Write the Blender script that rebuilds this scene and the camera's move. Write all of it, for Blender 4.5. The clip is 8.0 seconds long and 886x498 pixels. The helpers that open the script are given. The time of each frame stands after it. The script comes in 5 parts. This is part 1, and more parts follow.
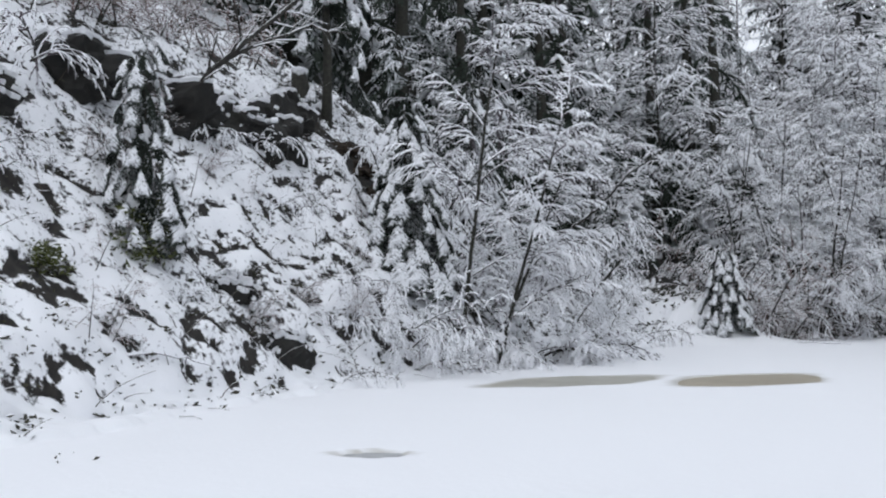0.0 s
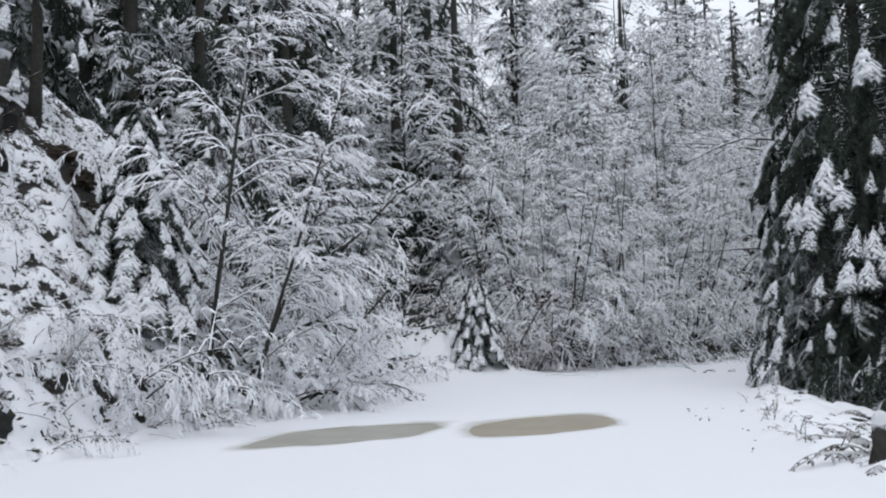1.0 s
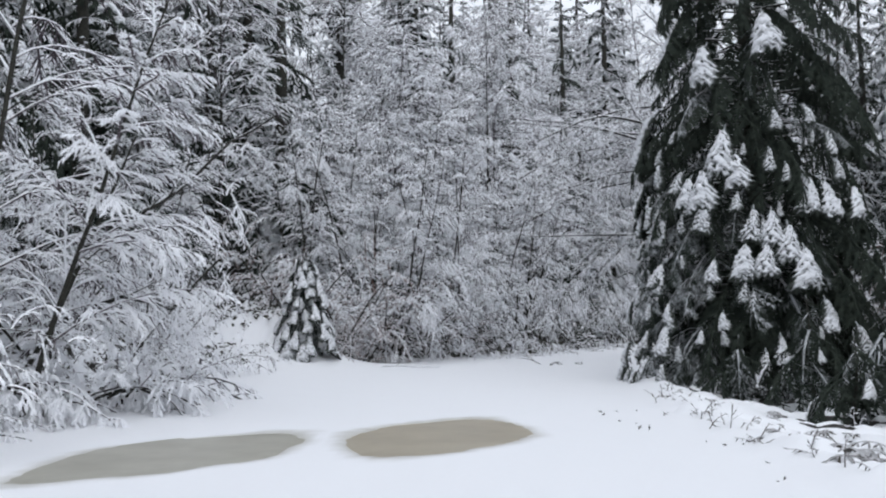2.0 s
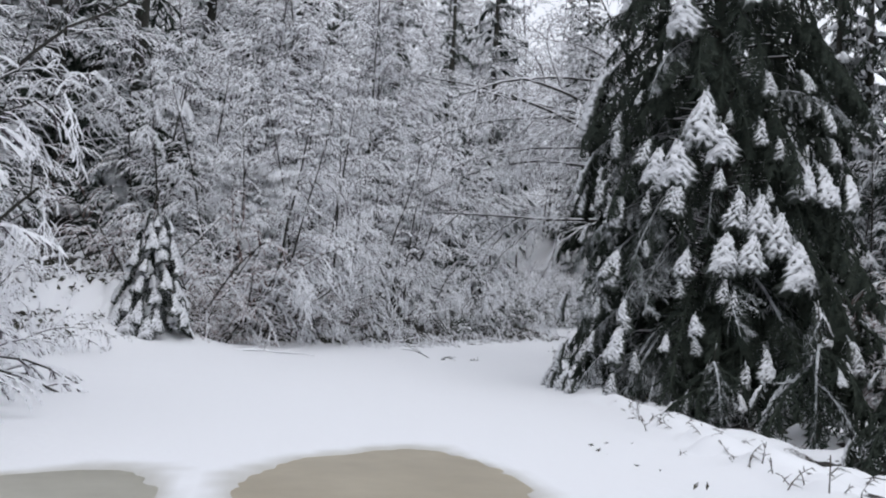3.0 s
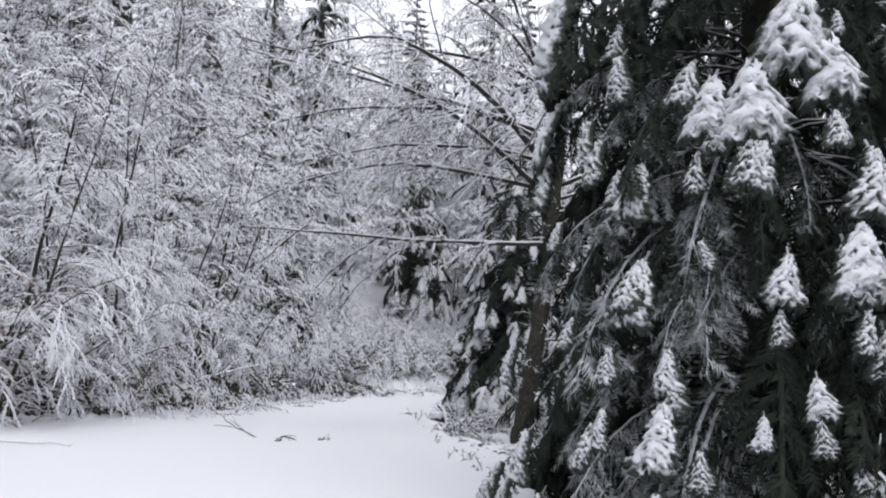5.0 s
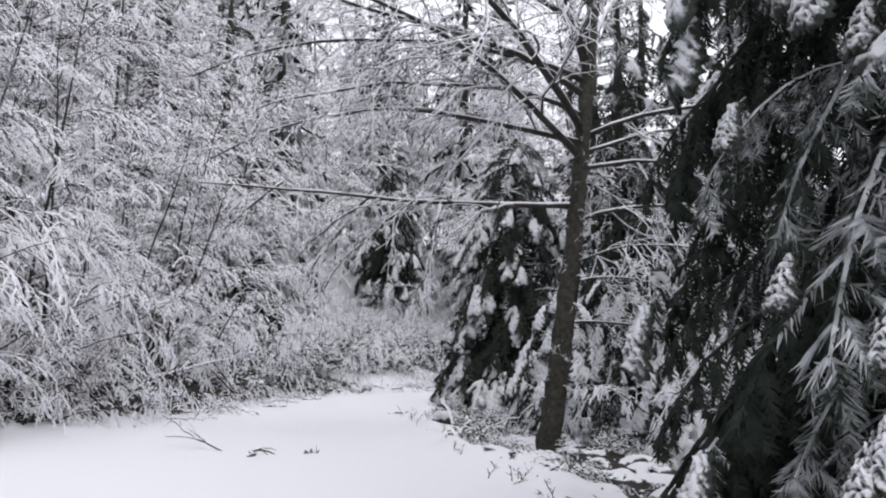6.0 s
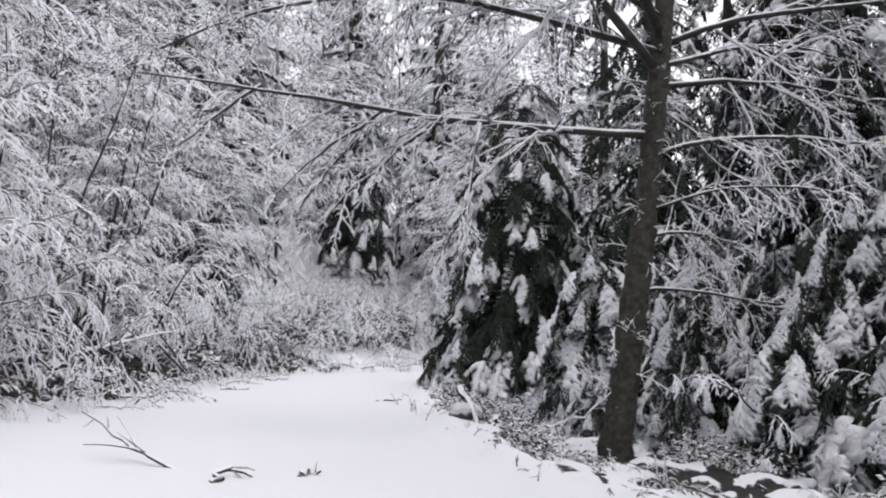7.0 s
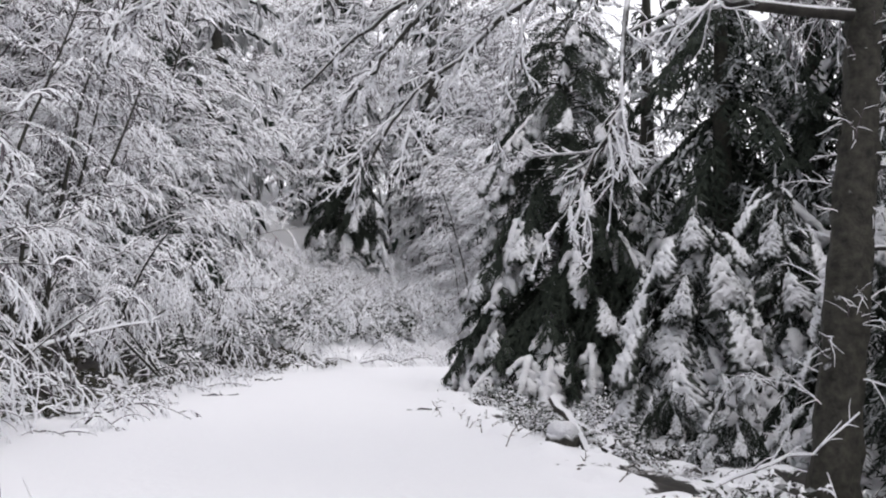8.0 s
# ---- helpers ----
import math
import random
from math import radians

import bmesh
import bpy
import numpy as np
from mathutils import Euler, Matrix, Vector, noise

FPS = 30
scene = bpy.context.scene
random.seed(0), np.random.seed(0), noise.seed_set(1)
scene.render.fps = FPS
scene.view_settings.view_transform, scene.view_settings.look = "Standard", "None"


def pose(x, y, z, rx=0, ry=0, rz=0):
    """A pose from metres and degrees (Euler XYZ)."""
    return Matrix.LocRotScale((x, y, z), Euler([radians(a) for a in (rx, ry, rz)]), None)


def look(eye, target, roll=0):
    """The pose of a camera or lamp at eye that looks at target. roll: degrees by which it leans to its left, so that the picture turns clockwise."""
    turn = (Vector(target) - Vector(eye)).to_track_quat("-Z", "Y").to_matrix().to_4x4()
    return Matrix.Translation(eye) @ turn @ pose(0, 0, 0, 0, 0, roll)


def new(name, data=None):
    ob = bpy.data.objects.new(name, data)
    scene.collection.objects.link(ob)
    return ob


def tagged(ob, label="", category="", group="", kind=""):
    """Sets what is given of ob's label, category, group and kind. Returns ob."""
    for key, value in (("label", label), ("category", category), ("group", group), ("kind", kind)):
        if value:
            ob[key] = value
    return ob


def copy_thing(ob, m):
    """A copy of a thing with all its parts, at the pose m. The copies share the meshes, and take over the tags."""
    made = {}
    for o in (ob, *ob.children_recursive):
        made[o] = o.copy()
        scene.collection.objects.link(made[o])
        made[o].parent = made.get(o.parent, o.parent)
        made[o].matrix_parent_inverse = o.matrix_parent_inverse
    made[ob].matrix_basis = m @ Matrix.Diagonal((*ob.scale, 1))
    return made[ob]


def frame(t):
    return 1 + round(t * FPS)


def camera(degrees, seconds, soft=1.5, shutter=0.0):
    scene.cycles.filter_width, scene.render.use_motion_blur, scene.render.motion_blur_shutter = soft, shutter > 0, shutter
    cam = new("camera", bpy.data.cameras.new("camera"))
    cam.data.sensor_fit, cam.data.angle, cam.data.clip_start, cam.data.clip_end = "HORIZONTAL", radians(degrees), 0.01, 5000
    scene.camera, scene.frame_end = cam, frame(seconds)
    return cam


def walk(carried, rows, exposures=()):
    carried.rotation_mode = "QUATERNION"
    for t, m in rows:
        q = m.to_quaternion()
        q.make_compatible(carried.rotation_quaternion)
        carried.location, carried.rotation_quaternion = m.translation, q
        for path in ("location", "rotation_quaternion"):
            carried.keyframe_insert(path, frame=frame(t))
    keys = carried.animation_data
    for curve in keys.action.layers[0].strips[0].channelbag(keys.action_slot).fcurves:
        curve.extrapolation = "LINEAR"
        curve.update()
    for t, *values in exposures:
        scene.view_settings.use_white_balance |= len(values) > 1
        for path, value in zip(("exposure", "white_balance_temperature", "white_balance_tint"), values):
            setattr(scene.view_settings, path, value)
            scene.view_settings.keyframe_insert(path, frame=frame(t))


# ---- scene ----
cam = camera(53.36, 8.0, soft=2.08)
PATH = [
    (0.0, look((-0.000, -0.000, 1.114), (-4.831, 8.725, 1.851), -0.72)),
    (0.5, look((-0.799, 0.701, 1.190), (-4.315, 10.015, 2.137), -1.22)),
    (1.0, look((-1.485, 1.931, 1.247), (-3.417, 11.688, 2.278), -1.58)),
    (1.5, look((-2.230, 3.281, 1.230), (-2.883, 13.217, 2.159), -0.57)),
    (1.7, look((-2.517, 3.969, 1.217), (-2.809, 13.933, 2.019), -0.66)),
    (2.8, look((-3.521, 8.194, 1.165), (-1.788, 17.968, 2.37), 1.63)),
    (3.0, look((-3.56, 8.967, 1.175), (-1.60, 18.745, 1.91), 3.18)),
    (3.5, look((-3.567, 10.413, 1.183), (-0.410, 19.843, 2.229), 2.65)),
    (4.0, look((-3.384, 12.165, 1.282), (0.104, 21.481, 2.303), 1.82)),
    (4.5, look((-3.168, 13.965, 1.346), (0.665, 23.115, 2.610), 2.48)),
    (4.7, look((-3.018, 14.733, 1.351), (0.915, 23.834, 2.659), 2.46)),
    (5.8, look((-2.116, 18.716, 1.192), (2.117, 27.658, 2.648), 0.71)),
    (6.0, look((-2.007, 19.488, 1.234), (2.404, 28.366, 2.544), 1.03)),
    (6.5, look((-1.628, 21.516, 1.243), (3.099, 30.251, 2.409), 1.79)),
    (7.0, look((-1.088, 23.712, 1.223), (3.814, 32.362, 2.292), 2.01)),
    (7.5, look((-0.496, 25.880, 1.181), (4.500, 34.480, 2.216), 1.71)),
    (8.0, look((0.000, 28.015, 1.214), (5.150, 36.533, 2.175), 1.39)),
]
walk(cam, PATH, exposures=[(0.0, -0.32, 6150, 9), (1.7, -0.26, 6150, 9), (3.5, -0.22, 6260, 12), (4.5, 0.0, 6320, 13), (6.0, 0.12, 6430, 14), (8.0, 0.24, 6600, 14)])

# ---- world and sun: an overcast winter day ----
world = bpy.data.worlds.new("overcast_sky")
scene.world = world
world.use_nodes = True
wn, wl = world.node_tree.nodes, world.node_tree.links
sky = wn.new("ShaderNodeTexSky")
sky.sky_type = "NISHITA"
sky.sun_disc = False
sky.sun_elevation = radians(56)
sky.sun_rotation = radians(174)
sky.dust_density = 4.0
pale = wn.new("ShaderNodeHueSaturation")
pale.inputs["Saturation"].default_value = 0.2
pale.inputs["Value"].default_value = 1.7
wl.new(sky.outputs["Color"], pale.inputs["Color"])
cloud = wn.new("ShaderNodeMix")  # an even sheet of cloud in front of most of the sky
cloud.data_type = "RGBA"
cloud.inputs["Factor"].default_value = 0.8
cloud.inputs["B"].default_value = (8.3, 8.5, 8.9, 1)
wl.new(pale.outputs["Color"], cloud.inputs["A"])
wl.new(cloud.outputs["Result"], wn["Background"].inputs["Color"])
wn["Background"].inputs["Strength"].default_value = 0.15
sun_data = bpy.data.lights.new("sun", "SUN")
sun_data.energy = 0.45
sun_data.angle = radians(60)
sun_data.color = (1.0, 0.97, 0.94)
sun = new("sun", sun_data)
sun.matrix_world = look((3, -12, 40), (0, 15, 0))


# ---- materials ----
def material(name, rough=0.8):
    m = bpy.data.materials.new(name)
    m.use_nodes = True
    b = m.node_tree.nodes["Principled BSDF"]
    b.inputs["Roughness"].default_value = rough
    return m, m.node_tree.nodes, m.node_tree.links, b


def noise_node(n, l, scale, detail=4.0, rough=0.6):
    tc = n.new("ShaderNodeTexCoord")
    t = n.new("ShaderNodeTexNoise")
    t.inputs["Scale"].default_value = scale
    t.inputs["Detail"].default_value = detail
    t.inputs["Roughness"].default_value = rough
    l.new(tc.outputs["Object"], t.inputs["Vector"])
    return t


def ramp(n, l, fac, stops):
    r = n.new("ShaderNodeValToRGB")
    while len(r.color_ramp.elements) < len(stops):
        r.color_ramp.elements.new(0.5)
    for e, (p, c) in zip(r.color_ramp.elements, stops):
        e.position, e.color = p, (*c, 1)
    l.new(fac, r.inputs["Fac"])
    return r


def bump(n, l, b, height, strength, distance):
    k = n.new("ShaderNodeBump")
    k.inputs["Strength"].default_value = strength
    k.inputs["Distance"].default_value = distance
    l.new(height, k.inputs["Height"])
    l.new(k.outputs["Normal"], b.inputs["Normal"])


SNOW = (0.83, 0.84, 0.87)


def snow_material():
    m, n, l, b = material("fresh_snow", 0.75)
    big = noise_node(n, l, 1.3)
    r = ramp(n, l, big.outputs["Fac"], [(0.3, (0.79, 0.80, 0.84)), (0.7, (0.86, 0.865, 0.885))])
    l.new(r.outputs["Color"], b.inputs["Base Color"])
    fine = noise_node(n, l, 16.0, 6.0, 0.65)
    bump(n, l, b, fine.outputs["Fac"], 0.9, 0.07)
    b.inputs["Subsurface Weight"].default_value = 0.0
    return m


def snowed(name, low, high, edge=0.0, soft=0.35, scale=9.0, patch=0.35, rough=0.85, snow=SNOW):
    """A surface of the two colours, with snow lying on what faces upwards."""
    m, n, l, b = material(name, rough)
    grain = noise_node(n, l, scale)
    under = ramp(n, l, grain.outputs["Fac"], [(0.3, low), (0.7, high)])
    geo = n.new("ShaderNodeNewGeometry")
    sep = n.new("ShaderNodeSeparateXYZ")
    l.new(geo.outputs["Normal"], sep.inputs["Vector"])
    broken = noise_node(n, l, scale * 0.6, 3.0)
    add = n.new("ShaderNodeMath")
    add.operation = "MULTIPLY_ADD"
    add.inputs[1].default_value = patch * 2
    l.new(broken.outputs["Fac"], add.inputs[0])
    l.new(sep.outputs["Z"], add.inputs[2])
    mr = n.new("ShaderNodeMapRange")
    mr.inputs["From Min"].default_value = edge + patch - soft
    mr.inputs["From Max"].default_value = edge + patch + soft
    l.new(add.outputs["Value"], mr.inputs["Value"])
    mix = n.new("ShaderNodeMix")
    mix.data_type = "RGBA"
    l.new(mr.outputs["Result"], mix.inputs["Factor"])
    l.new(under.outputs["Color"], mix.inputs["A"])
    mix.inputs["B"].default_value = (*snow, 1)
    l.new(mix.outputs["Result"], b.inputs["Base Color"])
    bump(n, l, b, grain.outputs["Fac"], 0.4, 0.02)
    return m


def plain(name, low, high, scale=6.0, rough=0.8, relief=0.3):
    m, n, l, b = material(name, rough)
    grain = noise_node(n, l, scale)
    r = ramp(n, l, grain.outputs["Fac"], [(0.3, low), (0.7, high)])
    l.new(r.outputs["Color"], b.inputs["Base Color"])
    bump(n, l, b, grain.outputs["Fac"], relief, 0.03)
    return m


def matt(m):
    m.node_tree.nodes["Principled BSDF"].inputs["Specular IOR Level"].default_value = 0.08
    return m


MAT_SNOW = snow_material()
MAT_TWIG = snowed("snowy_twigs", (0.045, 0.036, 0.041), (0.13, 0.106, 0.118), edge=-0.38, soft=0.25, patch=0.5)
MAT_LIMB = snowed("snow_topped_limb", (0.012, 0.011, 0.010), (0.05, 0.045, 0.038), edge=0.30, soft=0.12, scale=10, patch=0.35)
MAT_RUST = snowed("rusty_twigs", (0.09, 0.052, 0.047), (0.20, 0.125, 0.11), edge=0.2, soft=0.3, patch=0.6)
MAT_BARK = snowed("dark_bark", (0.010, 0.010, 0.008), (0.042, 0.040, 0.030), edge=0.55, soft=0.15, scale=14)
MAT_NEEDLE = matt(plain("fir_needles", (0.016, 0.022, 0.018), (0.052, 0.062, 0.050), 9.0, 0.8))
MAT_NEEDLE_DUSTED = matt(snowed("dusted_needles", (0.013, 0.018, 0.014), (0.040, 0.050, 0.040), edge=0.36, soft=0.35, patch=0.7, snow=(0.66, 0.68, 0.71)))
# heavier snow on these firs also stands in for the paleness of haze
MAT_FAR = matt(snowed("far_needles", (0.012, 0.018, 0.014), (0.03, 0.038, 0.032), edge=0.22, soft=0.35, patch=0.6, scale=1.5))
# near-black: the shade of hollows under the bank is put into the colour
MAT_SHADE_ROCK = snowed("shade_black_rock", (0.004, 0.004, 0.004), (0.016, 0.015, 0.012), edge=0.9, soft=0.1, scale=5)
MAT_SOIL = plain("wet_soil", (0.014, 0.010, 0.007), (0.05, 0.034, 0.022), 12.0, 0.9, 0.6)
MAT_LEAF = snowed("bramble_leaves", (0.016, 0.018, 0.012), (0.06, 0.055, 0.034), edge=0.75, soft=0.15)
MAT_EVERGREEN = snowed("evergreen_leaves", (0.014, 0.02, 0.013), (0.05, 0.06, 0.04), edge=0.18, soft=0.25)
MAT_BROOM = snowed("broom_leaves", (0.03, 0.04, 0.012), (0.10, 0.11, 0.03), edge=0.8, soft=0.15)
MAT_FERN = snowed("dead_fern", (0.022, 0.018, 0.012), (0.075, 0.055, 0.035), edge=0.52, soft=0.2)


def bank_material():
    """Snow, with the leaf litter of the bank showing between the pillows of snow."""
    m = snowed("snowy_ground", (0.006, 0.006, 0.006), (0.035, 0.03, 0.026), edge=0.0, soft=0.2, scale=8.0, patch=0.3, snow=(0.83, 0.84, 0.87))
    n, l = m.node_tree.nodes, m.node_tree.links
    cover = n.new("ShaderNodeAttribute")
    cover.attribute_name = "cover"
    mix = next(k for k in n if k.bl_idname == "ShaderNodeMix")
    was = mix.inputs["Factor"].links[0].from_socket
    mul = n.new("ShaderNodeMath")
    mul.operation = "MULTIPLY"
    l.new(was, mul.inputs[0])
    l.new(cover.outputs["Fac"], mul.inputs[1])
    ragged = noise_node(n, l, 11.0, 4.0)
    push = n.new("ShaderNodeMath")
    push.operation = "MULTIPLY_ADD"
    push.inputs[1].default_value = 0.9
    l.new(ragged.outputs["Fac"], push.inputs[0])
    l.new(mul.outputs["Value"], push.inputs[2])
    crisp = n.new("ShaderNodeMapRange")
    crisp.inputs["From Min"].default_value = 0.88
    crisp.inputs["From Max"].default_value = 1.0
    l.new(push.outputs["Value"], crisp.inputs["Value"])
    l.new(crisp.outputs["Result"], mix.inputs["Factor"])
    wet = n.new("ShaderNodeAttribute")
    wet.attribute_name = "wet"
    soak = n.new("ShaderNodeMix")
    soak.data_type = "RGBA"
    l.new(wet.outputs["Fac"], soak.inputs["Factor"])
    soak.inputs["A"].default_value = (0.83, 0.84, 0.87, 1)
    soak.inputs["B"].default_value = (0.50, 0.49, 0.46, 1)
    l.new(soak.outputs["Result"], mix.inputs["B"])
    return m


MAT_BANK = bank_material()
MAT_HILL = snowed("far_hillside", (0.03, 0.03, 0.028), (0.10, 0.10, 0.09), edge=0.5, soft=0.3, scale=0.5, patch=0.5)


def load_material():
    """Snow on a bough, dark between its lumps: needles showing where it lies thin, and shade painted in."""
    m = snowed("bough_snow", (0.014, 0.019, 0.015), (0.05, 0.06, 0.048), edge=-0.2, soft=0.3, scale=26.0, patch=0.5, snow=(0.80, 0.81, 0.84))
    n, l = m.node_tree.nodes, m.node_tree.links
    thin = n.new("ShaderNodeAttribute")
    thin.attribute_name = "thick"
    mix = next(k for k in n if k.bl_idname == "ShaderNodeMix")
    was = mix.inputs["Factor"].links[0].from_socket
    ragged = noise_node(n, l, 30.0, 3.0)
    push = n.new("ShaderNodeMath")
    push.operation = "MULTIPLY_ADD"
    push.inputs[1].default_value = 0.55
    l.new(ragged.outputs["Fac"], push.inputs[0])
    l.new(thin.outputs["Fac"], push.inputs[2])
    crisp = n.new("ShaderNodeMapRange")
    crisp.inputs["From Min"].default_value = 0.52
    crisp.inputs["From Max"].default_value = 0.78
    l.new(push.outputs["Value"], crisp.inputs["Value"])
    mul = n.new("ShaderNodeMath")
    mul.operation = "MULTIPLY"
    l.new(was, mul.inputs[0])
    l.new(crisp.outputs["Result"], mul.inputs[1])
    l.new(mul.outputs["Value"], mix.inputs["Factor"])
    return m


MAT_LOAD = load_material()


def water_material(name, low, high):
    m, n, l, b = material(name, 0.28)
    grain = noise_node(n, l, 1.6)
    r = ramp(n, l, grain.outputs["Fac"], [(0.3, low), (0.7, high)])
    l.new(r.outputs["Color"], b.inputs["Base Color"])
    b.inputs["IOR"].default_value = 1.33
    return m


MAT_WATER = water_material("muddy_water", (0.36, 0.315, 0.23), (0.46, 0.41, 0.31))
MAT_GREY_WATER = water_material("grey_meltwater", (0.36, 0.345, 0.285), (0.47, 0.455, 0.39))
MAT_SLUSH = plain("wet_slush", (0.27, 0.275, 0.28), (0.46, 0.47, 0.48), 7.0, 0.45, 0.2)


# ---- mesh helpers ----

def mesh(name, verts, faces, mat, smooth=False):
    """A mesh from arrays; faces is a list of index arrays, each of one polygon size."""
    me = bpy.data.meshes.new(name)
    verts = np.asarray(verts, np.float32).reshape(-1, 3)
    faces = [np.asarray(f, np.int32) for f in faces if len(f)]
    me.vertices.add(len(verts))
    me.vertices.foreach_set("co", verts.ravel())
    loops = np.concatenate([f.ravel() for f in faces])
    sizes = np.concatenate([np.full(len(f), f.shape[1], np.int32) for f in faces])
    starts = np.concatenate([[0], np.cumsum(sizes)[:-1]]).astype(np.int32)
    me.loops.add(len(loops))
    me.loops.foreach_set("vertex_index", loops)
    me.polygons.add(len(sizes))
    me.polygons.foreach_set("loop_start", starts)
    me.update(calc_edges=True)
    me.validate()
    me.polygons.foreach_set("use_smooth", np.full(len(me.polygons), smooth))
    me.materials.append(mat)
    return me


def merge(parts):
    """Joins (verts, [faces]) pieces into one."""
    vs, fs, off = [], [], 0
    for v, ff in parts:
        vs.append(v)
        fs += [np.asarray(f) + off for f in ff if len(f)]
        off += len(v)
    return np.concatenate(vs), fs


def unit(v):
    return v / np.maximum(np.linalg.norm(v, axis=-1, keepdims=True), 1e-9)


def tubes(P, R, sides=3, squash=1.0, cap=True):
    """Tapered tubes round the polylines P (n, k, 3) with radii R (n, k)."""
    n, k, _ = P.shape
    T = np.gradient(P, axis=1)
    T = unit(T)
    up = np.where(np.abs(T[..., 2:3]) > 0.97, np.array([1.0, 0, 0]), np.array([0, 0, 1.0]))
    S = unit(np.cross(T, up))
    U = np.cross(S, T)
    a = np.pi / 2 + 2 * np.pi * np.arange(sides) / sides
    ring = np.cos(a)[:, None] * S[:, :, None] + squash * np.sin(a)[:, None] * U[:, :, None]
    V = P[:, :, None] + R[:, :, None, None] * ring
    i = np.arange(n)[:, None, None] * k * sides + np.arange(k - 1)[None, :, None] * sides
    j = np.arange(sides)
    q = np.stack(np.broadcast_arrays(i + j, i + (j + 1) % sides, i + sides + (j + 1) % sides, i + sides + j), -1).reshape(-1, 4)
    ends = []
    if cap:
        last = np.arange(n)[:, None] * k * sides + (k - 1) * sides + j
        first = np.arange(n)[:, None] * k * sides + j[::-1]
        ends = [last, first]
    faces = [q]
    if ends:
        faces += ends
    return V.reshape(-1, 3), faces


def spikes(P, R, sides=3):
    """Pointed shoots along the straight pieces P (n, 2, 3), with foot radii R (n,)."""
    n = len(P)
    T = unit(P[:, 1] - P[:, 0])
    up = np.where(np.abs(T[..., 2:3]) > 0.97, np.array([1.0, 0, 0]), np.array([0, 0, 1.0]))
    S = unit(np.cross(T, up))
    U = np.cross(S, T)
    a = np.pi / 2 + 2 * np.pi * np.arange(sides) / sides
    ring = np.cos(a)[:, None] * S[:, None] + np.sin(a)[:, None] * U[:, None]
    V = np.concatenate([P[:, None, 0] + R[:, None, None] * ring, P[:, 1:2]], 1)
    o = (np.arange(n) * (sides + 1))[:, None]
    j = np.arange(sides)
    return V.reshape(-1, 3), [np.stack(np.broadcast_arrays(o + j, o + (j + 1) % sides, o + sides), -1).reshape(-1, 3)]


def lines(start, way, length, k, droop, wander, g):
    """Polylines that set out from start along way and bend down by droop."""
    n = len(start)
    P = np.empty((n, k, 3))
    P[:, 0] = start
    d = unit(way)
    step = (length / (k - 1))[:, None]
    for i in range(1, k):
        d = unit(d + np.array([0, 0, -1.0]) * (droop / (k - 1)) + g.normal(0, wander, (n, 3)))
        P[:, i] = P[:, i - 1] + d * step
    return P


def offshoots(P, R, per, lo, hi, angle, length, k, droop, wander, g, thick=0.6, lift=0.0, least=0.004, tip=0.35, flat=0.0):
    """Side shoots of the polylines P: their polylines and radii. length: as a part of the parent's; flat: how far they keep to a level fan."""
    n, kk, _ = P.shape
    t = lo + (hi - lo) * (np.tile(np.arange(per), n) + g.random(n * per)) / per
    who = np.repeat(np.arange(n), per)
    f = t * (kk - 1)
    i = np.minimum(f.astype(int), kk - 2)
    w = (f - i)[:, None]
    start = P[who, i] * (1 - w) + P[who, i + 1] * w
    T = unit(P[who, i + 1] - P[who, i])
    rad = R[who, i] * (1 - w[:, 0]) + R[who, i + 1] * w[:, 0]
    side = unit(np.cross(T, g.normal(0, 1, (len(T), 3))))
    if flat:
        level = unit(np.cross(T, np.array([0, 0, 1.0])) + 1e-6) * np.where(np.arange(len(T)) % 2, 1.0, -1.0)[:, None]
        side = unit(flat * level + (1 - flat) * side)
    a = angle * g.uniform(0.7, 1.3, (len(T), 1))
    d = T * np.cos(a) + side * np.sin(a) + np.array([0, 0, lift])
    whole = np.linalg.norm(np.diff(P, axis=1), axis=-1).sum(1)[who]
    ln = whole * length * (1.15 - 0.75 * t) * g.uniform(0.6, 1.25, len(T))
    Q = lines(start, d, ln, k, droop, wander, g)
    r0 = np.maximum(rad * thick, least)
    return Q, r0[:, None] * np.linspace(1, tip, k)


def blobs(C, A, g, rough=0.14, rings=3, segs=6):
    """Lumps at C (n, 3) with half axes A (n, 3, 3): rows are the three half axes."""
    th = np.pi * np.arange(1, rings) / rings
    ph = 2 * np.pi * np.arange(segs) / segs
    base = np.concatenate([[[0, 0, 1.0]], np.stack([np.outer(np.sin(th), np.cos(ph)), np.outer(np.sin(th), np.sin(ph)), np.outer(np.cos(th), np.ones(segs))], -1).reshape(-1, 3), [[0, 0, -1.0]]])
    m = len(base)
    n = len(C)
    L = base[None] * (1 + g.normal(0, rough, (n, m, 1)))
    V = C[:, None] + np.einsum("nmk,nkj->nmj", L, A)
    tri, quad = [], []
    for j in range(segs):
        j2 = (j + 1) % segs
        tri.append((0, 1 + j, 1 + j2))
        tri.append((m - 1, 1 + (rings - 2) * segs + j2, 1 + (rings - 2) * segs + j))
        for i in range(rings - 2):
            quad.append((1 + i * segs + j, 1 + (i + 1) * segs + j, 1 + (i + 1) * segs + j2, 1 + i * segs + j2))
    off = (np.arange(n) * m)[:, None, None]
    return V.reshape(-1, 3), [(off + np.array(tri)).reshape(-1, 3), (off + np.array(quad)).reshape(-1, 4)]


def part(name, me, parent, label=""):
    ob = new(name, me)
    ob.parent = parent
    if label:
        ob["label"] = label
    return ob


def empty(name, label, category, group="", kind=""):
    return tagged(new(name), label, category, group, kind)


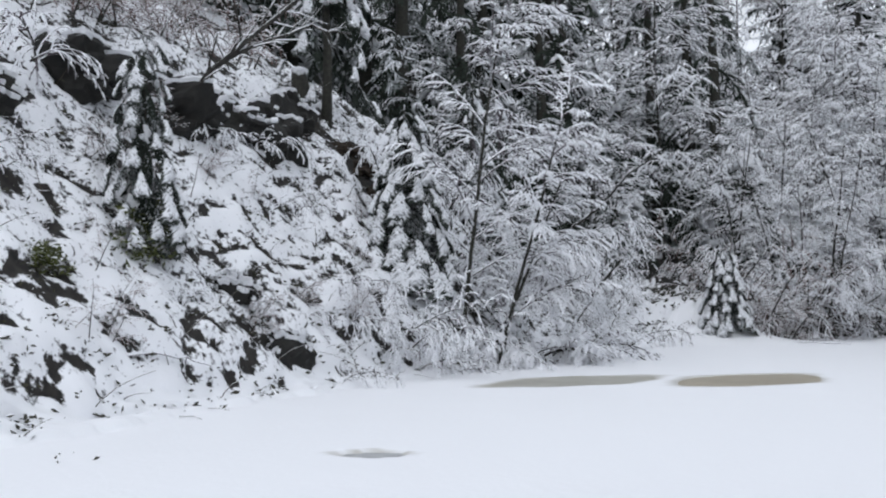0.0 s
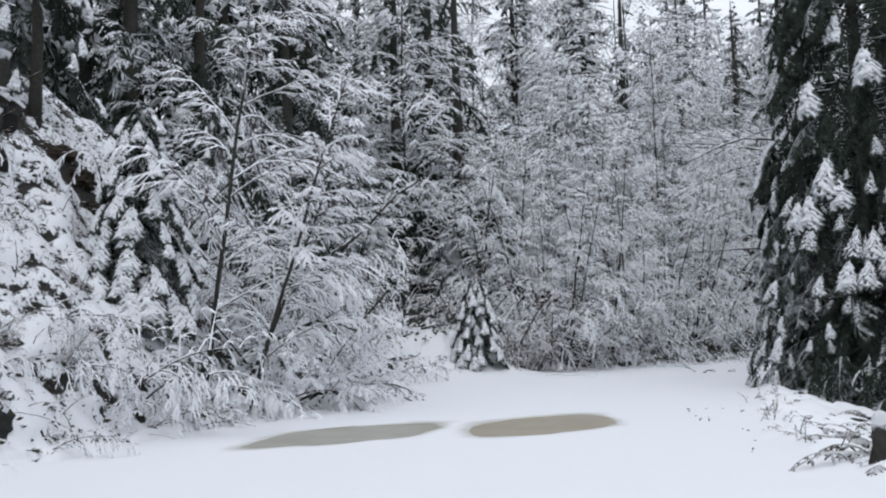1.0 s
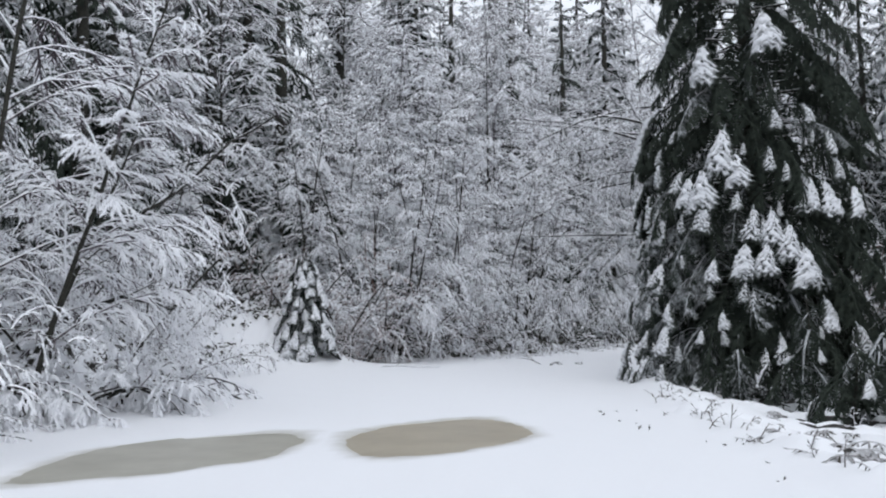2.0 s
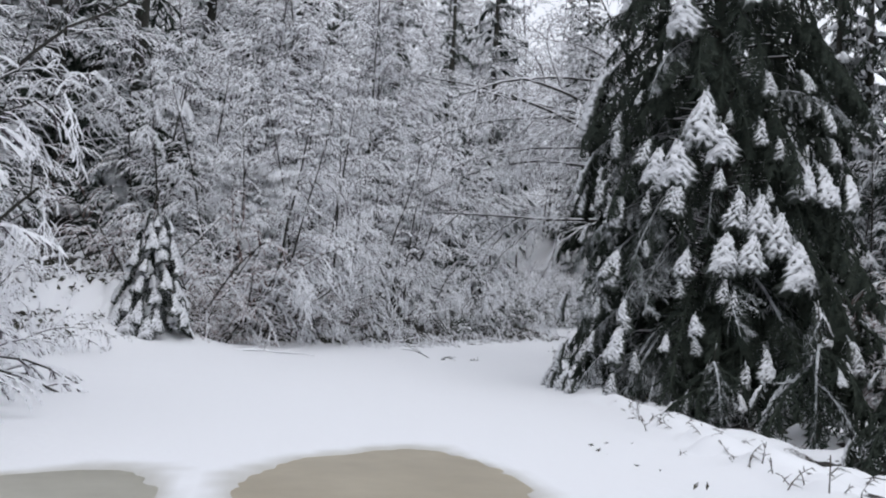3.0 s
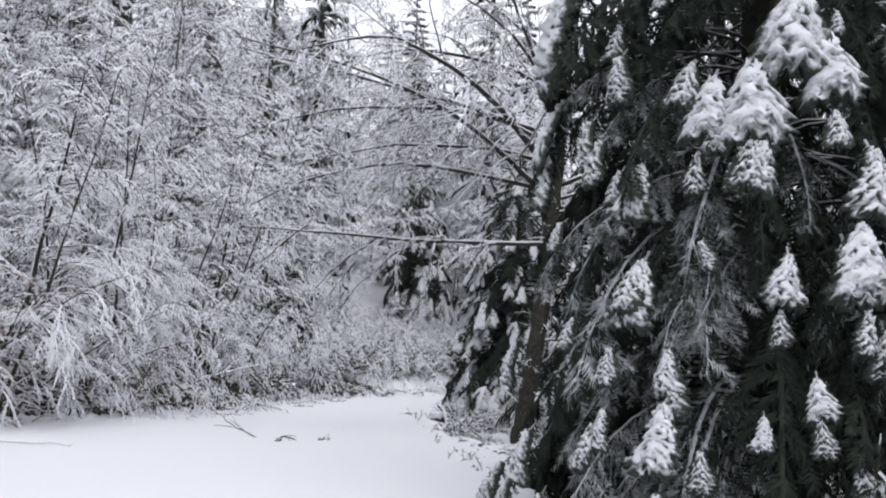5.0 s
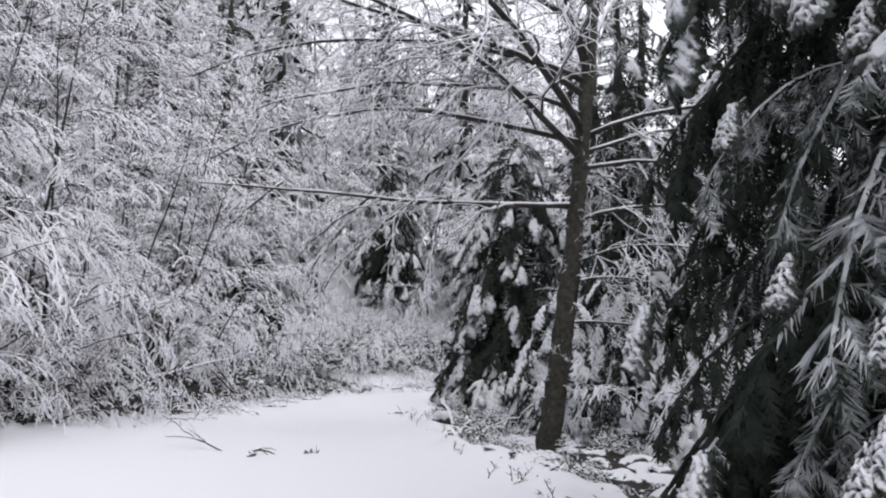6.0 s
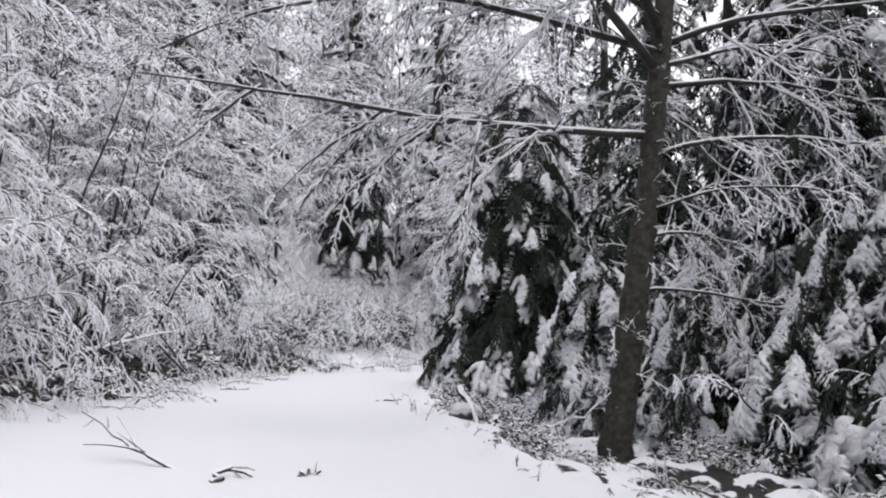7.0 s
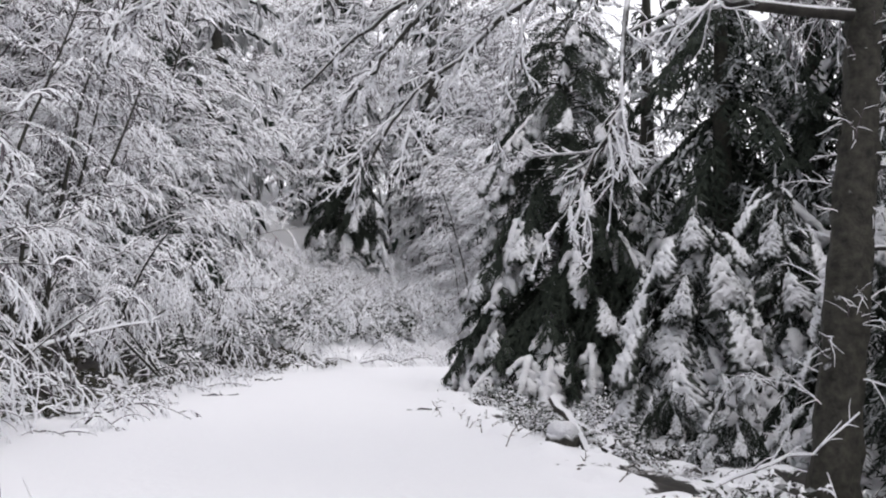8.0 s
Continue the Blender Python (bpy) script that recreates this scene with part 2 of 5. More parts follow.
# ---- the lie of the land ----
LEFT = np.array([(-6.0, -40), (-6.6, 0), (-7.3, 5.5), (-7.8, 9), (-8.0, 12), (-8.2, 17), (-8.4, 21), (-8.2, 26), (-6.9, 31), (-4.4, 35), (-0.5, 38.2), (2.3, 41.2), (4.6, 46), (7.4, 51), (13, 56), (20, 59), (60, 68)], float)
RIGHT = np.array([(3.5, -40), (1.5, 0), (0.5, 9), (0.4, 13), (0.7, 17), (1.4, 20.5), (1.7, 24), (3.2, 28.2), (4.6, 33), (5.9, 36.3), (7.8, 40.4), (10.5, 46), (14, 50.5), (21, 54), (60, 62)], float)


def beyond(x, y, line):
    """Signed distance from a polyline: positive on its left."""
    p = np.stack([x, y], -1)
    best = np.full(x.shape, 1e9)
    sign = np.ones(x.shape)
    for a, b in zip(line[:-1], line[1:]):
        ab = b - a
        t = np.clip(((p - a) @ ab) / (ab @ ab), 0, 1)
        d = np.linalg.norm(p - a - t[..., None] * ab, axis=-1)
        near = d < best - 1e-9
        best = np.where(near, d, best)
        cr = ab[0] * (p[..., 1] - a[1]) - ab[1] * (p[..., 0] - a[0])
        sign = np.where(near, np.where(cr >= 0, 1.0, -1.0), sign)
    return best * sign


def waves(x, y, f, seed):
    """Cheap smooth noise, about -1 to 1."""
    g = np.random.default_rng(seed)
    out = np.zeros_like(x)
    for _ in range(7):
        a, ph, s = g.uniform(0, 2 * np.pi), g.uniform(0, 2 * np.pi), f * g.uniform(0.6, 1.7)
        out += np.sin(s * (x * np.cos(a) + y * np.sin(a)) + ph + 0.8 * np.sin(0.6 * s * (y * np.cos(a) - x * np.sin(a)) + 2 * ph))
    return out / 4.0


def smooth(e0, e1, v):
    t = np.clip((v - e0) / (e1 - e0), 0, 1)
    return t * t * (3 - 2 * t)


PUDDLES = [  # centre, half length, half width, turn, tail
    ((-2.66, 15.0), 1.68, 0.96, 72, 0.2),
    ((-5.22, 13.88), 1.66, 0.92, 62, 0.5),
    ((-4.0, 6.0), 0.30, 0.19, 30, 0.3),
]


def puddle_depth(x, y, outer=1.08, inner=0.94):
    """1 inside a puddle, 0 outside, with a wavering rim."""
    out = np.zeros_like(x)
    for (cx, cy), a, b, turn, tail in PUDDLES:
        c, s = np.cos(radians(turn)), np.sin(radians(turn))
        u, v = ((x - cx) * c + (y - cy) * s) / a, (-(x - cx) * s + (y - cy) * c) / b
        r = np.sqrt(u * u + (v / (1 - 0.35 * np.abs(u).clip(0, 1) ** 1.5)) ** 2) + 0.05 * waves(x, y, 5.0, 3) + 0.035 * waves(x, y, 14.0, 4)
        out = np.maximum(out, smooth(outer, inner, r))
    return out


def gully(x, y):
    """1 in the strip of bare earth that runs down the bank."""
    t = np.clip((x + 12.3) / 1.9, 0, 1)
    return smooth(0.42, 0.2, np.hypot(x + 12.3 - 1.9 * t, y - 15.9 - 1.3 * t) + 0.1 * waves(x, y, 3.5, 31))


def height(x, y):
    dl, dr = beyond(x, y, LEFT), -beyond(x, y, RIGHT)
    steep = 1.35 - 0.85 * smooth(19, 27, y) - 0.08 * smooth(34, 44, y)
    run = np.clip(dl, 0, None)
    bank = steep * np.minimum(run, 4.6) + (0.75 - 0.3 * smooth(20, 30, y)) * np.clip(run - 4.6, 0, 70) * (1 - 0.5 * smooth(10, 70, run))
    bank = bank * smooth(-0.05, 0.7, run)
    low = -0.22 * smooth(0.2, 1.6, dr) + 0.16 * np.clip(dr - 12, 0, 120)
    rough = smooth(0.1, 1.2, run) + 0.6 * smooth(0.1, 1.5, dr)
    z = np.where(dl > 0, bank, np.where(dr > 0, low, 0.0))
    z = z + rough * (0.16 * waves(x, y, 2.3, 11) + 0.07 * waves(x, y, 6.5, 12)) + 0.015 * waves(x, y, 0.9, 13) + 0.006 * waves(x, y, 4.5, 14)
    z = z + 0.05 * smooth(0.5, 0.0, np.abs(dr)) * (1 + waves(x, y, 4.0, 15))
    z = z + 1.3 * np.exp(-(((x + 7.3) / 1.9) ** 2 + ((y - 31.9) / 1.9) ** 2))
    return z - 0.07 * puddle_depth(x, y)


def height_at(x, y):
    return float(height(np.array([float(x)]), np.array([float(y)]))[0])


def steps(*runs):
    """Grid lines: (from, to, spacing) stretches end to end."""
    out = [np.arange(a, b - 1e-6, s) for a, b, s in runs]
    return np.concatenate(out + [[runs[-1][1]]])


def pillows(xs, ys, spots, g, squeeze=(1.0, 1.0)):
    """Height of the domes of snow with centres and radii spots (n, 3) over a grid."""
    D = np.zeros((len(ys), len(xs)))
    for cx, cy, r in spots:
        i0, i1 = np.searchsorted(xs, [cx - 1.3 * r, cx + 1.3 * r])
        j0, j1 = np.searchsorted(ys, [cy - 1.9 * r, cy + 1.9 * r])
        if i1 > i0 and j1 > j0:
            sx, sy = g.uniform(0.75, 1.3, 2) * squeeze
            q = ((xs[None, i0:i1] - cx) / sx) ** 2 + ((ys[j0:j1, None] - cy) / sy) ** 2
            D[j0:j1, i0:i1] = np.maximum(D[j0:j1, i0:i1], 0.6 * r * np.sqrt(np.clip(1 - q / r ** 2, 0, 1)))
    return D


def grid_mesh(name, xs, ys, mat):
    X, Y = np.meshgrid(xs, ys)
    Z = height(X, Y)
    g = np.random.default_rng(5)
    n = 21000
    y = np.concatenate([g.uniform(1, 29, 18800), g.uniform(29, 58, 2200)])
    x = np.interp(y, LEFT[:, 1], LEFT[:, 0]) + 0.1 - 7.5 * g.random(n)
    left = pillows(xs, ys, np.stack([x, y, 0.05 + 0.17 * g.random(n) ** 2.2], -1), g, (0.5, 1.45))
    left = left * (1 - gully(X, Y))
    n = 2200
    y = g.uniform(6, 46, n)
    x = np.interp(y, RIGHT[:, 1], RIGHT[:, 0]) + 0.1 + 4.6 * g.random(n) ** 1.4
    base = Z
    right = pillows(xs, ys, np.stack([x, y, 0.06 + 0.22 * g.random(n) ** 2], -1), g)
    Z = Z + 0.75 * right
    run = beyond(X, Y, LEFT)
    bare = (1 - 0.95 * np.exp(-((X + 8.3) / 2.4) ** 2 - ((Y - 31) / 3.2) ** 2)) * smooth(0.05, 0.5, run) * smooth(10, 7, run) * smooth(58, 54, Y) * smooth(-1, 2, Y)
    wet = puddle_depth(X, Y, 1.32, 1.0)
    cover = 1 - bare * np.maximum(smooth(0.036, 0.012, left + 0.02 * waves(X, Y, 9.0, 33)) * smooth(-0.85, -0.45, waves(1.7 * X, Y, 1.6, 17)), gully(X, Y))
    cover = cover * (1 - (0.43 + 0.20 * smooth(0.10, 0.03, left)) * bare * (0.8 + 0.2 * smooth(-0.4, 0.5, waves(1.4 * X, Y, 1.1, 37))))
    side = -beyond(X, Y, RIGHT)
    litter = smooth(0.15, 0.5, side) * smooth(4.6, 2.6, side + 0.5 * waves(X, Y, 1.5, 29)) * smooth(6.5, 10, Y) * smooth(48, 43, Y)
    cover = cover * (1 - 0.9 * litter * smooth(0.06 + 0.07 * smooth(27, 30, Y), 0.02 + 0.03 * smooth(27, 30, Y), right) * smooth(-0.8, -0.2, waves(X, Y, 2.6, 19)))
    hx = np.gradient(base, xs, axis=1)
    hy = np.gradient(base, ys, axis=0)
    N = unit(np.stack([-hx, -hy, np.ones_like(hx)], -1))
    V = (np.stack([X, Y, Z], -1) + 0.95 * left[..., None] * N).reshape(-1, 3)
    nx, ny = len(xs), len(ys)
    i = (np.arange(ny - 1)[:, None] * nx + np.arange(nx - 1)).ravel()
    me = mesh(name, V, [np.stack([i, i + 1, i + nx + 1, i + nx], -1)], mat, True)
    me.attributes.new("wet", "FLOAT", "POINT").data.foreach_set("value", wet.ravel().astype(np.float32))
    me.attributes.new("cover", "FLOAT", "POINT").data.foreach_set("value", cover.ravel().astype(np.float32))
    return me


gx = steps((-900, -100, 100), (-100, -40, 5), (-40, -16, 1), (-16, -13, 0.2), (-13, -7, 0.046), (-7, 1, 0.1), (1, 9, 0.095), (9, 16, 0.2), (16, 40, 1), (40, 100, 5), (100, 900, 100))
gy = steps((-900, -60, 120), (-60, -4, 4), (-4, 3, 0.4), (3, 17, 0.058), (17, 24, 0.09), (24, 48, 0.18), (48, 90, 1), (90, 140, 5), (140, 900, 95))
ground = tagged(new("ground", grid_mesh("ground", gx, gy, MAT_BANK)), "snow-covered forest road and banks with leaf litter showing", "ground", kind="structure")

# muddy meltwater in the hollows of the road
for (cx, cy), a, b, turn, tail in PUDDLES:
    k = 48
    ang = 2 * np.pi * np.arange(k) / k
    ring = np.stack([1.15 * a * np.cos(ang), 1.15 * b * np.sin(ang)], -1)
    c, s = np.cos(radians(turn)), np.sin(radians(turn))
    ring = ring @ np.array([[c, s], [-s, c]]) + (cx, cy)
    v = np.concatenate([np.c_[ring, np.full(k, -0.018)], np.c_[ring, np.full(k, -0.12)]])
    idx = np.arange(k)
    me = mesh("puddle", v, [idx[None], np.stack([idx, (idx + 1) % k, k + (idx + 1) % k, k + idx], -1)[:, ::-1]], MAT_SLUSH if a < 1 else MAT_WATER if cx > -4 else MAT_GREY_WATER)
    tagged(new("puddle", me), "small grey slush puddle in the road snow" if a < 1 else "shallow brown meltwater puddle in the road snow" if cx > -4 else "shallow grey-brown meltwater puddle in the road snow", "puddle", "puddles in the road", kind="structure")


# ---- bare trees and shrubs under snow ----
def bare_mesh(seed, stems, tall, lean, limb, branch, twig, thick, droop, twig_r, spread=0.25, lo=0.18, arch=0.15, reach=0.46, toward=None, rise=0.95, mat=None):
    """Stems with limbs that rise and then hang, level fans of branches on them and fine twigs; arch: how far the stems bow; toward: the turn to which they lean."""
    g = np.random.default_rng(seed)
    start = np.c_[g.normal(0, spread, (stems, 2)), np.full(stems, -0.25)]
    az = g.uniform(0, 2 * np.pi, stems) if toward is None else radians(toward) + g.normal(0, 0.55, stems)
    d = np.c_[lean * np.cos(az), lean * np.sin(az), np.ones(stems)]
    P0 = lines(start, d, tall * g.uniform(0.75, 1.1, stems), 11, arch, 0.035, g)
    R0 = thick * g.uniform(0.6, 1.0, (stems, 1)) * np.linspace(1, 0.18, 11)
    P1, R1 = offshoots(P0, R0, limb, lo, 0.99, rise, reach, 7, droop, 0.06, g, 0.5, 0.25, twig_r * 1.1)
    P2, R2 = offshoots(P1, R1, branch, 0.15, 1.0, 0.62, 0.42, 4, droop * 0.8, 0.06, g, 0.7, 0.0, twig_r, flat=0.7)
    P3, R3 = offshoots(P2, R2, twig, 0.15, 1.0, 0.5, 0.5, 2, 0.5, 0.08, g, 0.85, -0.12, twig_r * 0.9, flat=0.6)
    return [mesh("stem", *tubes(P0[i:i + 1], R0[i:i + 1], 6), MAT_BARK, True) for i in range(stems)], mesh("twigs", *merge([tubes(P1, R1, 4, cap=False), tubes(P2, R2, 3, cap=False), spikes(P3, R3[:, 0] * 1.25)]), mat or MAT_TWIG)


def bare_thing(name, label, category, group, meshes):
    root = empty(name, label, category, group)
    for me in meshes[0]:
        part("stem", me, root, "dark wet bark")
    part("crown", meshes[1], root, "snow-laden twigs")["kind"] = "stuff"
    return root


SHRUBS = [bare_mesh(100 + i, 3, 4.3, 0.75, 16, 6, 5, 0.036, 1.5, 0.0145, 0.4, 0.10, 0.9, 0.36) for i in range(4)]
LOW = [bare_mesh(150 + i, 2, 1.8, 1.2, 15, 5, 3, 0.018, 1.5, 0.013, 0.45, 0.05, 1.2, 0.42) for i in range(4)]
RUSTY = [bare_mesh(170 + i, 7, 3.2, 0.5, 9, 5, 5, 0.03, 0.9, 0.013, 0.45, 0.05, 0.5, 0.4, mat=MAT_RUST) for i in range(2)]
SAPLINGS = [bare_mesh(200 + i, 2, 8.4, 0.16, 24, 8, 6, 0.055, 1.15, 0.0155, 0.25, 0.08, 0.25, 0.34) for i in range(4)]
TALL = [bare_mesh(300 + i, 1, 17.0, 0.06, 44, 10, 6, 0.10, 0.9, 0.025, 0.25, 0.12, 0.1, 0.34) for i in range(2)]


# ---- firs ----
def snow_fan(axis, wide, rows, deep, g, from_t=0.1):
    """A thick sheet of snow draped over a bough along its axis, lumpy in rows that slant outwards, with a ragged lower edge."""
    ns, nv = 3 * rows + 2, 13
    s = np.linspace(from_t, 1.0, ns)[:, None]
    v = np.linspace(-1, 1, nv)[None]
    f = s[:, 0] * (len(axis) - 1)
    i = np.minimum(f.astype(int), len(axis) - 2)
    w = (f - i)[:, None]
    A = axis[i] * (1 - w) + axis[i + 1] * w
    T = unit(axis[i + 1] - axis[i])
    side = np.array([0, 1.0, 0])
    N = unit(np.cross(T, side))
    u = (s - from_t) / (1 - from_t)
    k = g.uniform(0, 6.28, 4)
    half = wide * (0.16 + 0.84 * np.clip(u / 0.72, 0, 1) ** 0.9) * (1 - 0.45 * np.clip((u - 0.72) / 0.28, 0, 1) ** 1.6)
    half = half * (1 + 0.16 * np.sin(2 * np.pi * rows * u + k[0]) * (np.abs(v) > 0.7) + 0.12 * np.sin(9 * u + k[1] + 2 * np.sign(v)))
    edge = np.clip(1 - np.abs(v) ** 3.5, 0, 1) * np.clip(np.minimum(u / 0.08, (1 - u) / 0.06), 0.15, 1)
    row = np.abs(np.sin(np.pi * (rows * u + 0.3 * np.sin(6 * u + k[1]) + 0.22 * np.sin(4 * v + k[3] + 5 * u) - 0.55 * rows * half / wide * np.abs(v) * 0.5) + k[2]))
    lump = deep * (0.3 + 0.95 * row * (0.4 + 0.6 * np.abs(np.sin(5.2 * v + k[0] + 1.3 * np.sin(7 * u + k[3])))))
    lump = (lump + g.normal(0, 0.24 * deep, (ns, nv))) * (0.25 + 0.75 * edge)
    slide = 0.25 * half * np.abs(v) ** 1.4 + 0.42 * wide * (np.abs(np.sin(5.2 * v + k[0])) - 0.5) * u ** 2
    base = A[:, None] + side * (half * v)[..., None] + T[:, None] * slide[..., None] * 0.6 - np.array([0, 0, 1.0]) * (0.42 * half * v ** 2 + 0.3 * slide)[..., None]
    # low values in the valleys darken them like the shade between lumps
    thick = np.concatenate([np.clip(lump / deep, 0, 1).ravel(), np.full(ns * nv, 0.1)])
    top = base + N[:, None] * lump[..., None]
    low = base - N[:, None] * 0.02
    n = ns * nv
    q = (np.arange(ns - 1)[:, None] * nv + np.arange(nv - 1)).ravel()
    up = np.stack([q, q + nv, q + nv + 1, q + 1], -1)
    rim = np.concatenate([np.arange(nv), nv - 1 + nv * np.arange(1, ns), n - 2 - np.arange(nv - 1), nv * np.arange(ns - 2, 0, -1)])
    nxt = np.roll(rim, -1)
    return np.concatenate([top.reshape(-1, 3), low.reshape(-1, 3)]), [up, up[:, ::-1] + n, np.stack([rim, nxt, nxt + n, rim + n], -1)], thick


def bough_mesh(seed, length=2.0, fall=0.95, hang=0.35, n=12, dense=10, fat=1.0, shoot=0.10, heap=1.0, fan=0.0, thickness=0.0):
    """A drooping fan of fir sprays along +x, and the rows of small snow heaps that lie on it, heavy and light; fan: the half width of a closed sheet of snow in place of the heavy heaps; thickness: how closely it covers the needles."""
    g = np.random.default_rng(seed)
    axis = lines(np.zeros((1, 3)), np.array([[1.0, 0, 0.2]]), np.array([length]), 7, fall, 0.04, g)
    t = np.tile(np.linspace(0.08, 0.97, n), 2) + g.uniform(-0.02, 0.02, 2 * n)
    f = t * 6
    i = np.minimum(f.astype(int), 5)
    w = (f - i)[:, None]
    at = axis[0, i] * (1 - w) + axis[0, i + 1] * w
    T = unit(axis[0, i + 1] - axis[0, i])
    side = np.repeat([-1.0, 1.0], n)
    way = 0.75 * T + np.stack([0 * t, 0.8 * side, np.full(2 * n, -hang)], -1) + g.normal(0, 0.2, (2 * n, 3))
    reach = length * 0.40 * np.minimum(1.0, 0.45 + 2.2 * t) * (1.12 - 0.85 * t) * g.uniform(0.7, 1.15, 2 * n)
    LP = lines(at, way, reach, 4, 0.8, 0.14, g)
    LR = np.full((2 * n, 1), 0.010 * fat) * np.array([1.0, 0.9, 0.7, 0.3])
    # short flat shoots to either side of every lateral, thickest towards its tip
    k = 2 * dense
    who = np.repeat(np.arange(2 * n), k)
    u = 0.05 + 0.95 * np.tile((np.arange(k) + 0.5) / k, 2 * n) + g.uniform(-0.02, 0.02, 2 * n * k)
    f = np.clip(u, 0, 1) * 3
    i = np.minimum(f.astype(int), 2)
    w = (f - i)[:, None]
    at = LP[who, i] * (1 - w) + LP[who, i + 1] * w
    T = unit(LP[who, i + 1] - LP[who, i])
    S = unit(np.cross(T, [0, 0, 1.0])) * np.tile([-1.0, 1.0], len(who) // 2)[:, None]
    d = unit(0.75 * T + 0.75 * S + np.array([0, 0, -0.15]) + g.normal(0, 0.22, T.shape))
    ln = length * shoot * g.uniform(0.6, 1.3, len(who)) * (1.15 - 0.5 * u)
    SP = np.stack([at, at + d * ln[:, None]], 1)
    XP, XR = offshoots(axis, np.full((1, 7), 0.02), 34, 0.05, 1.0, 0.8, 0.08, 2, 0.5, 0.1, g, 0.6, 0.1, 0.013 * fat, 0.25)
    green = mesh("bough", *merge([tubes(axis, np.linspace(0.02, 0.008, 7)[None], 4), tubes(LP, LR, 3, cap=False), spikes(SP, np.full(len(SP), 0.0135 * fat)), spikes(XP, XR[:, 0] * 1.3)]), MAT_NEEDLE)
    dusted = green.copy()
    dusted.materials[0] = MAT_NEEDLE_DUSTED
    gap = length * 0.89 / n
    loads = []
    for from_t, odds in ((0.0, 0.94), (0.5, 0.8)):
        rows = np.flatnonzero((t > from_t) & (g.random(2 * n) < odds))
        m = 7
        f = np.linspace(0.10, 0.95, m) * 3
        i = np.minimum(f.astype(int), 2)
        w = (f - i)[None, :, None]
        F = LP[rows][:, i] * (1 - w) + LP[rows][:, i + 1] * w
        fr = gap * 0.64 * heap * np.array([0.5, 1.0, 1.05, 0.8, 1.05, 0.9, 0.35]) * g.uniform(0.7, 1.25, (len(rows), m))
        fr *= np.minimum(1.0, 0.5 + 0.5 * reach[rows] / (0.25 * length))[:, None]
        F = F + np.array([0, 0, 1.0]) * (0.3 * fr[..., None]) + g.normal(0, 0.012, F.shape)
        ridge_t = np.linspace(max(0.08, from_t), 1.0, 12)
        f = ridge_t * 6
        i = np.minimum(f.astype(int), 5)
        w = (f - i)[:, None]
        A = (axis[0, i] * (1 - w) + axis[0, i + 1] * w)[None]
        ar = gap * 0.55 * heap * g.uniform(0.6, 1.3, (1, 12)) * (1.15 - 0.6 * ridge_t)
        ar[:, [0, -1]] *= 0.4
        A = A + np.array([0, 0, 1.0]) * (0.6 * ar[..., None])
        loads.append(mesh("snow_load", *rugged(merge([tubes(F, fr, 5 if heap < 1.2 else 4, 0.5 + 0.5 * (heap - 1)), tubes(A, ar, 6, 0.6)]), 0.013, g), MAT_SNOW, True))
    if fan:
        v, f, thick = snow_fan(axis[0], fan * length, max(5, int(7 * length)), 0.085 * length ** 0.5, g, 0.16)
        loads[0] = mesh("snow_load", *rugged((v, f), 0.008, g), MAT_LOAD, True)
        loads[0].attributes.new("thick", "FLOAT", "POINT").data.foreach_set("value", (thick * (thickness or (0.72 if seed % 2 else 0.9))).astype(np.float32))
    return green, dusted, loads, axis[0]


def rugged(shape, much, g):
    v, f = shape
    return v + g.normal(0, much, v.shape), f


BOUGHS = [bough_mesh(400 + i, 1.4, 1.15, 0.5, 9, 5, 1.3, 0.10, 1.35, 0.22 + 0.025 * i) for i in range(5)]
STEEP_BOUGHS = [bough_mesh(420 + i, 2.0, 1.15, 0.5, 13, 20, 0.66, 0.058, 1.0) for i in range(7)]
MID_BOUGHS = [bough_mesh(430 + i, 2.0, 1.15, 0.5, 11, 7, 1.3, 0.095, 1.0) for i in range(5)]
LADEN_BOUGHS = [bough_mesh(450 + i, 1.0, 0.9, 0.6, 9, 7, 1.0, 0.09, 1.3, 0.25 + 0.03 * i) for i in range(5)]
FAINT_BOUGHS = [bough_mesh(460 + i, 1.0, 0.8, 0.6, 9, 7, 1.0, 0.09, 1.3, 0.2 + 0.04 * i, 0.56) for i in range(4)]
PLAIN_BOUGHS = [bough_mesh(440 + i, 2.6, 1.2, 0.5, 7, 4, 2.9, 0.12, 0.9) for i in range(4)]


def trunk_mesh(tall, thick, seed, lean=(0, 0), k=8):
    g = np.random.default_rng(seed)
    u = np.linspace(0, 1, k)
    P = np.stack([lean[0] * u + g.normal(0, 0.02, k), lean[1] * u + g.normal(0, 0.02, k), -0.3 + (tall + 0.3) * u], -1)[None]
    return mesh("trunk", *tubes(P, (thick * (1 - 0.93 * u))[None], 9), MAT_BARK, True)


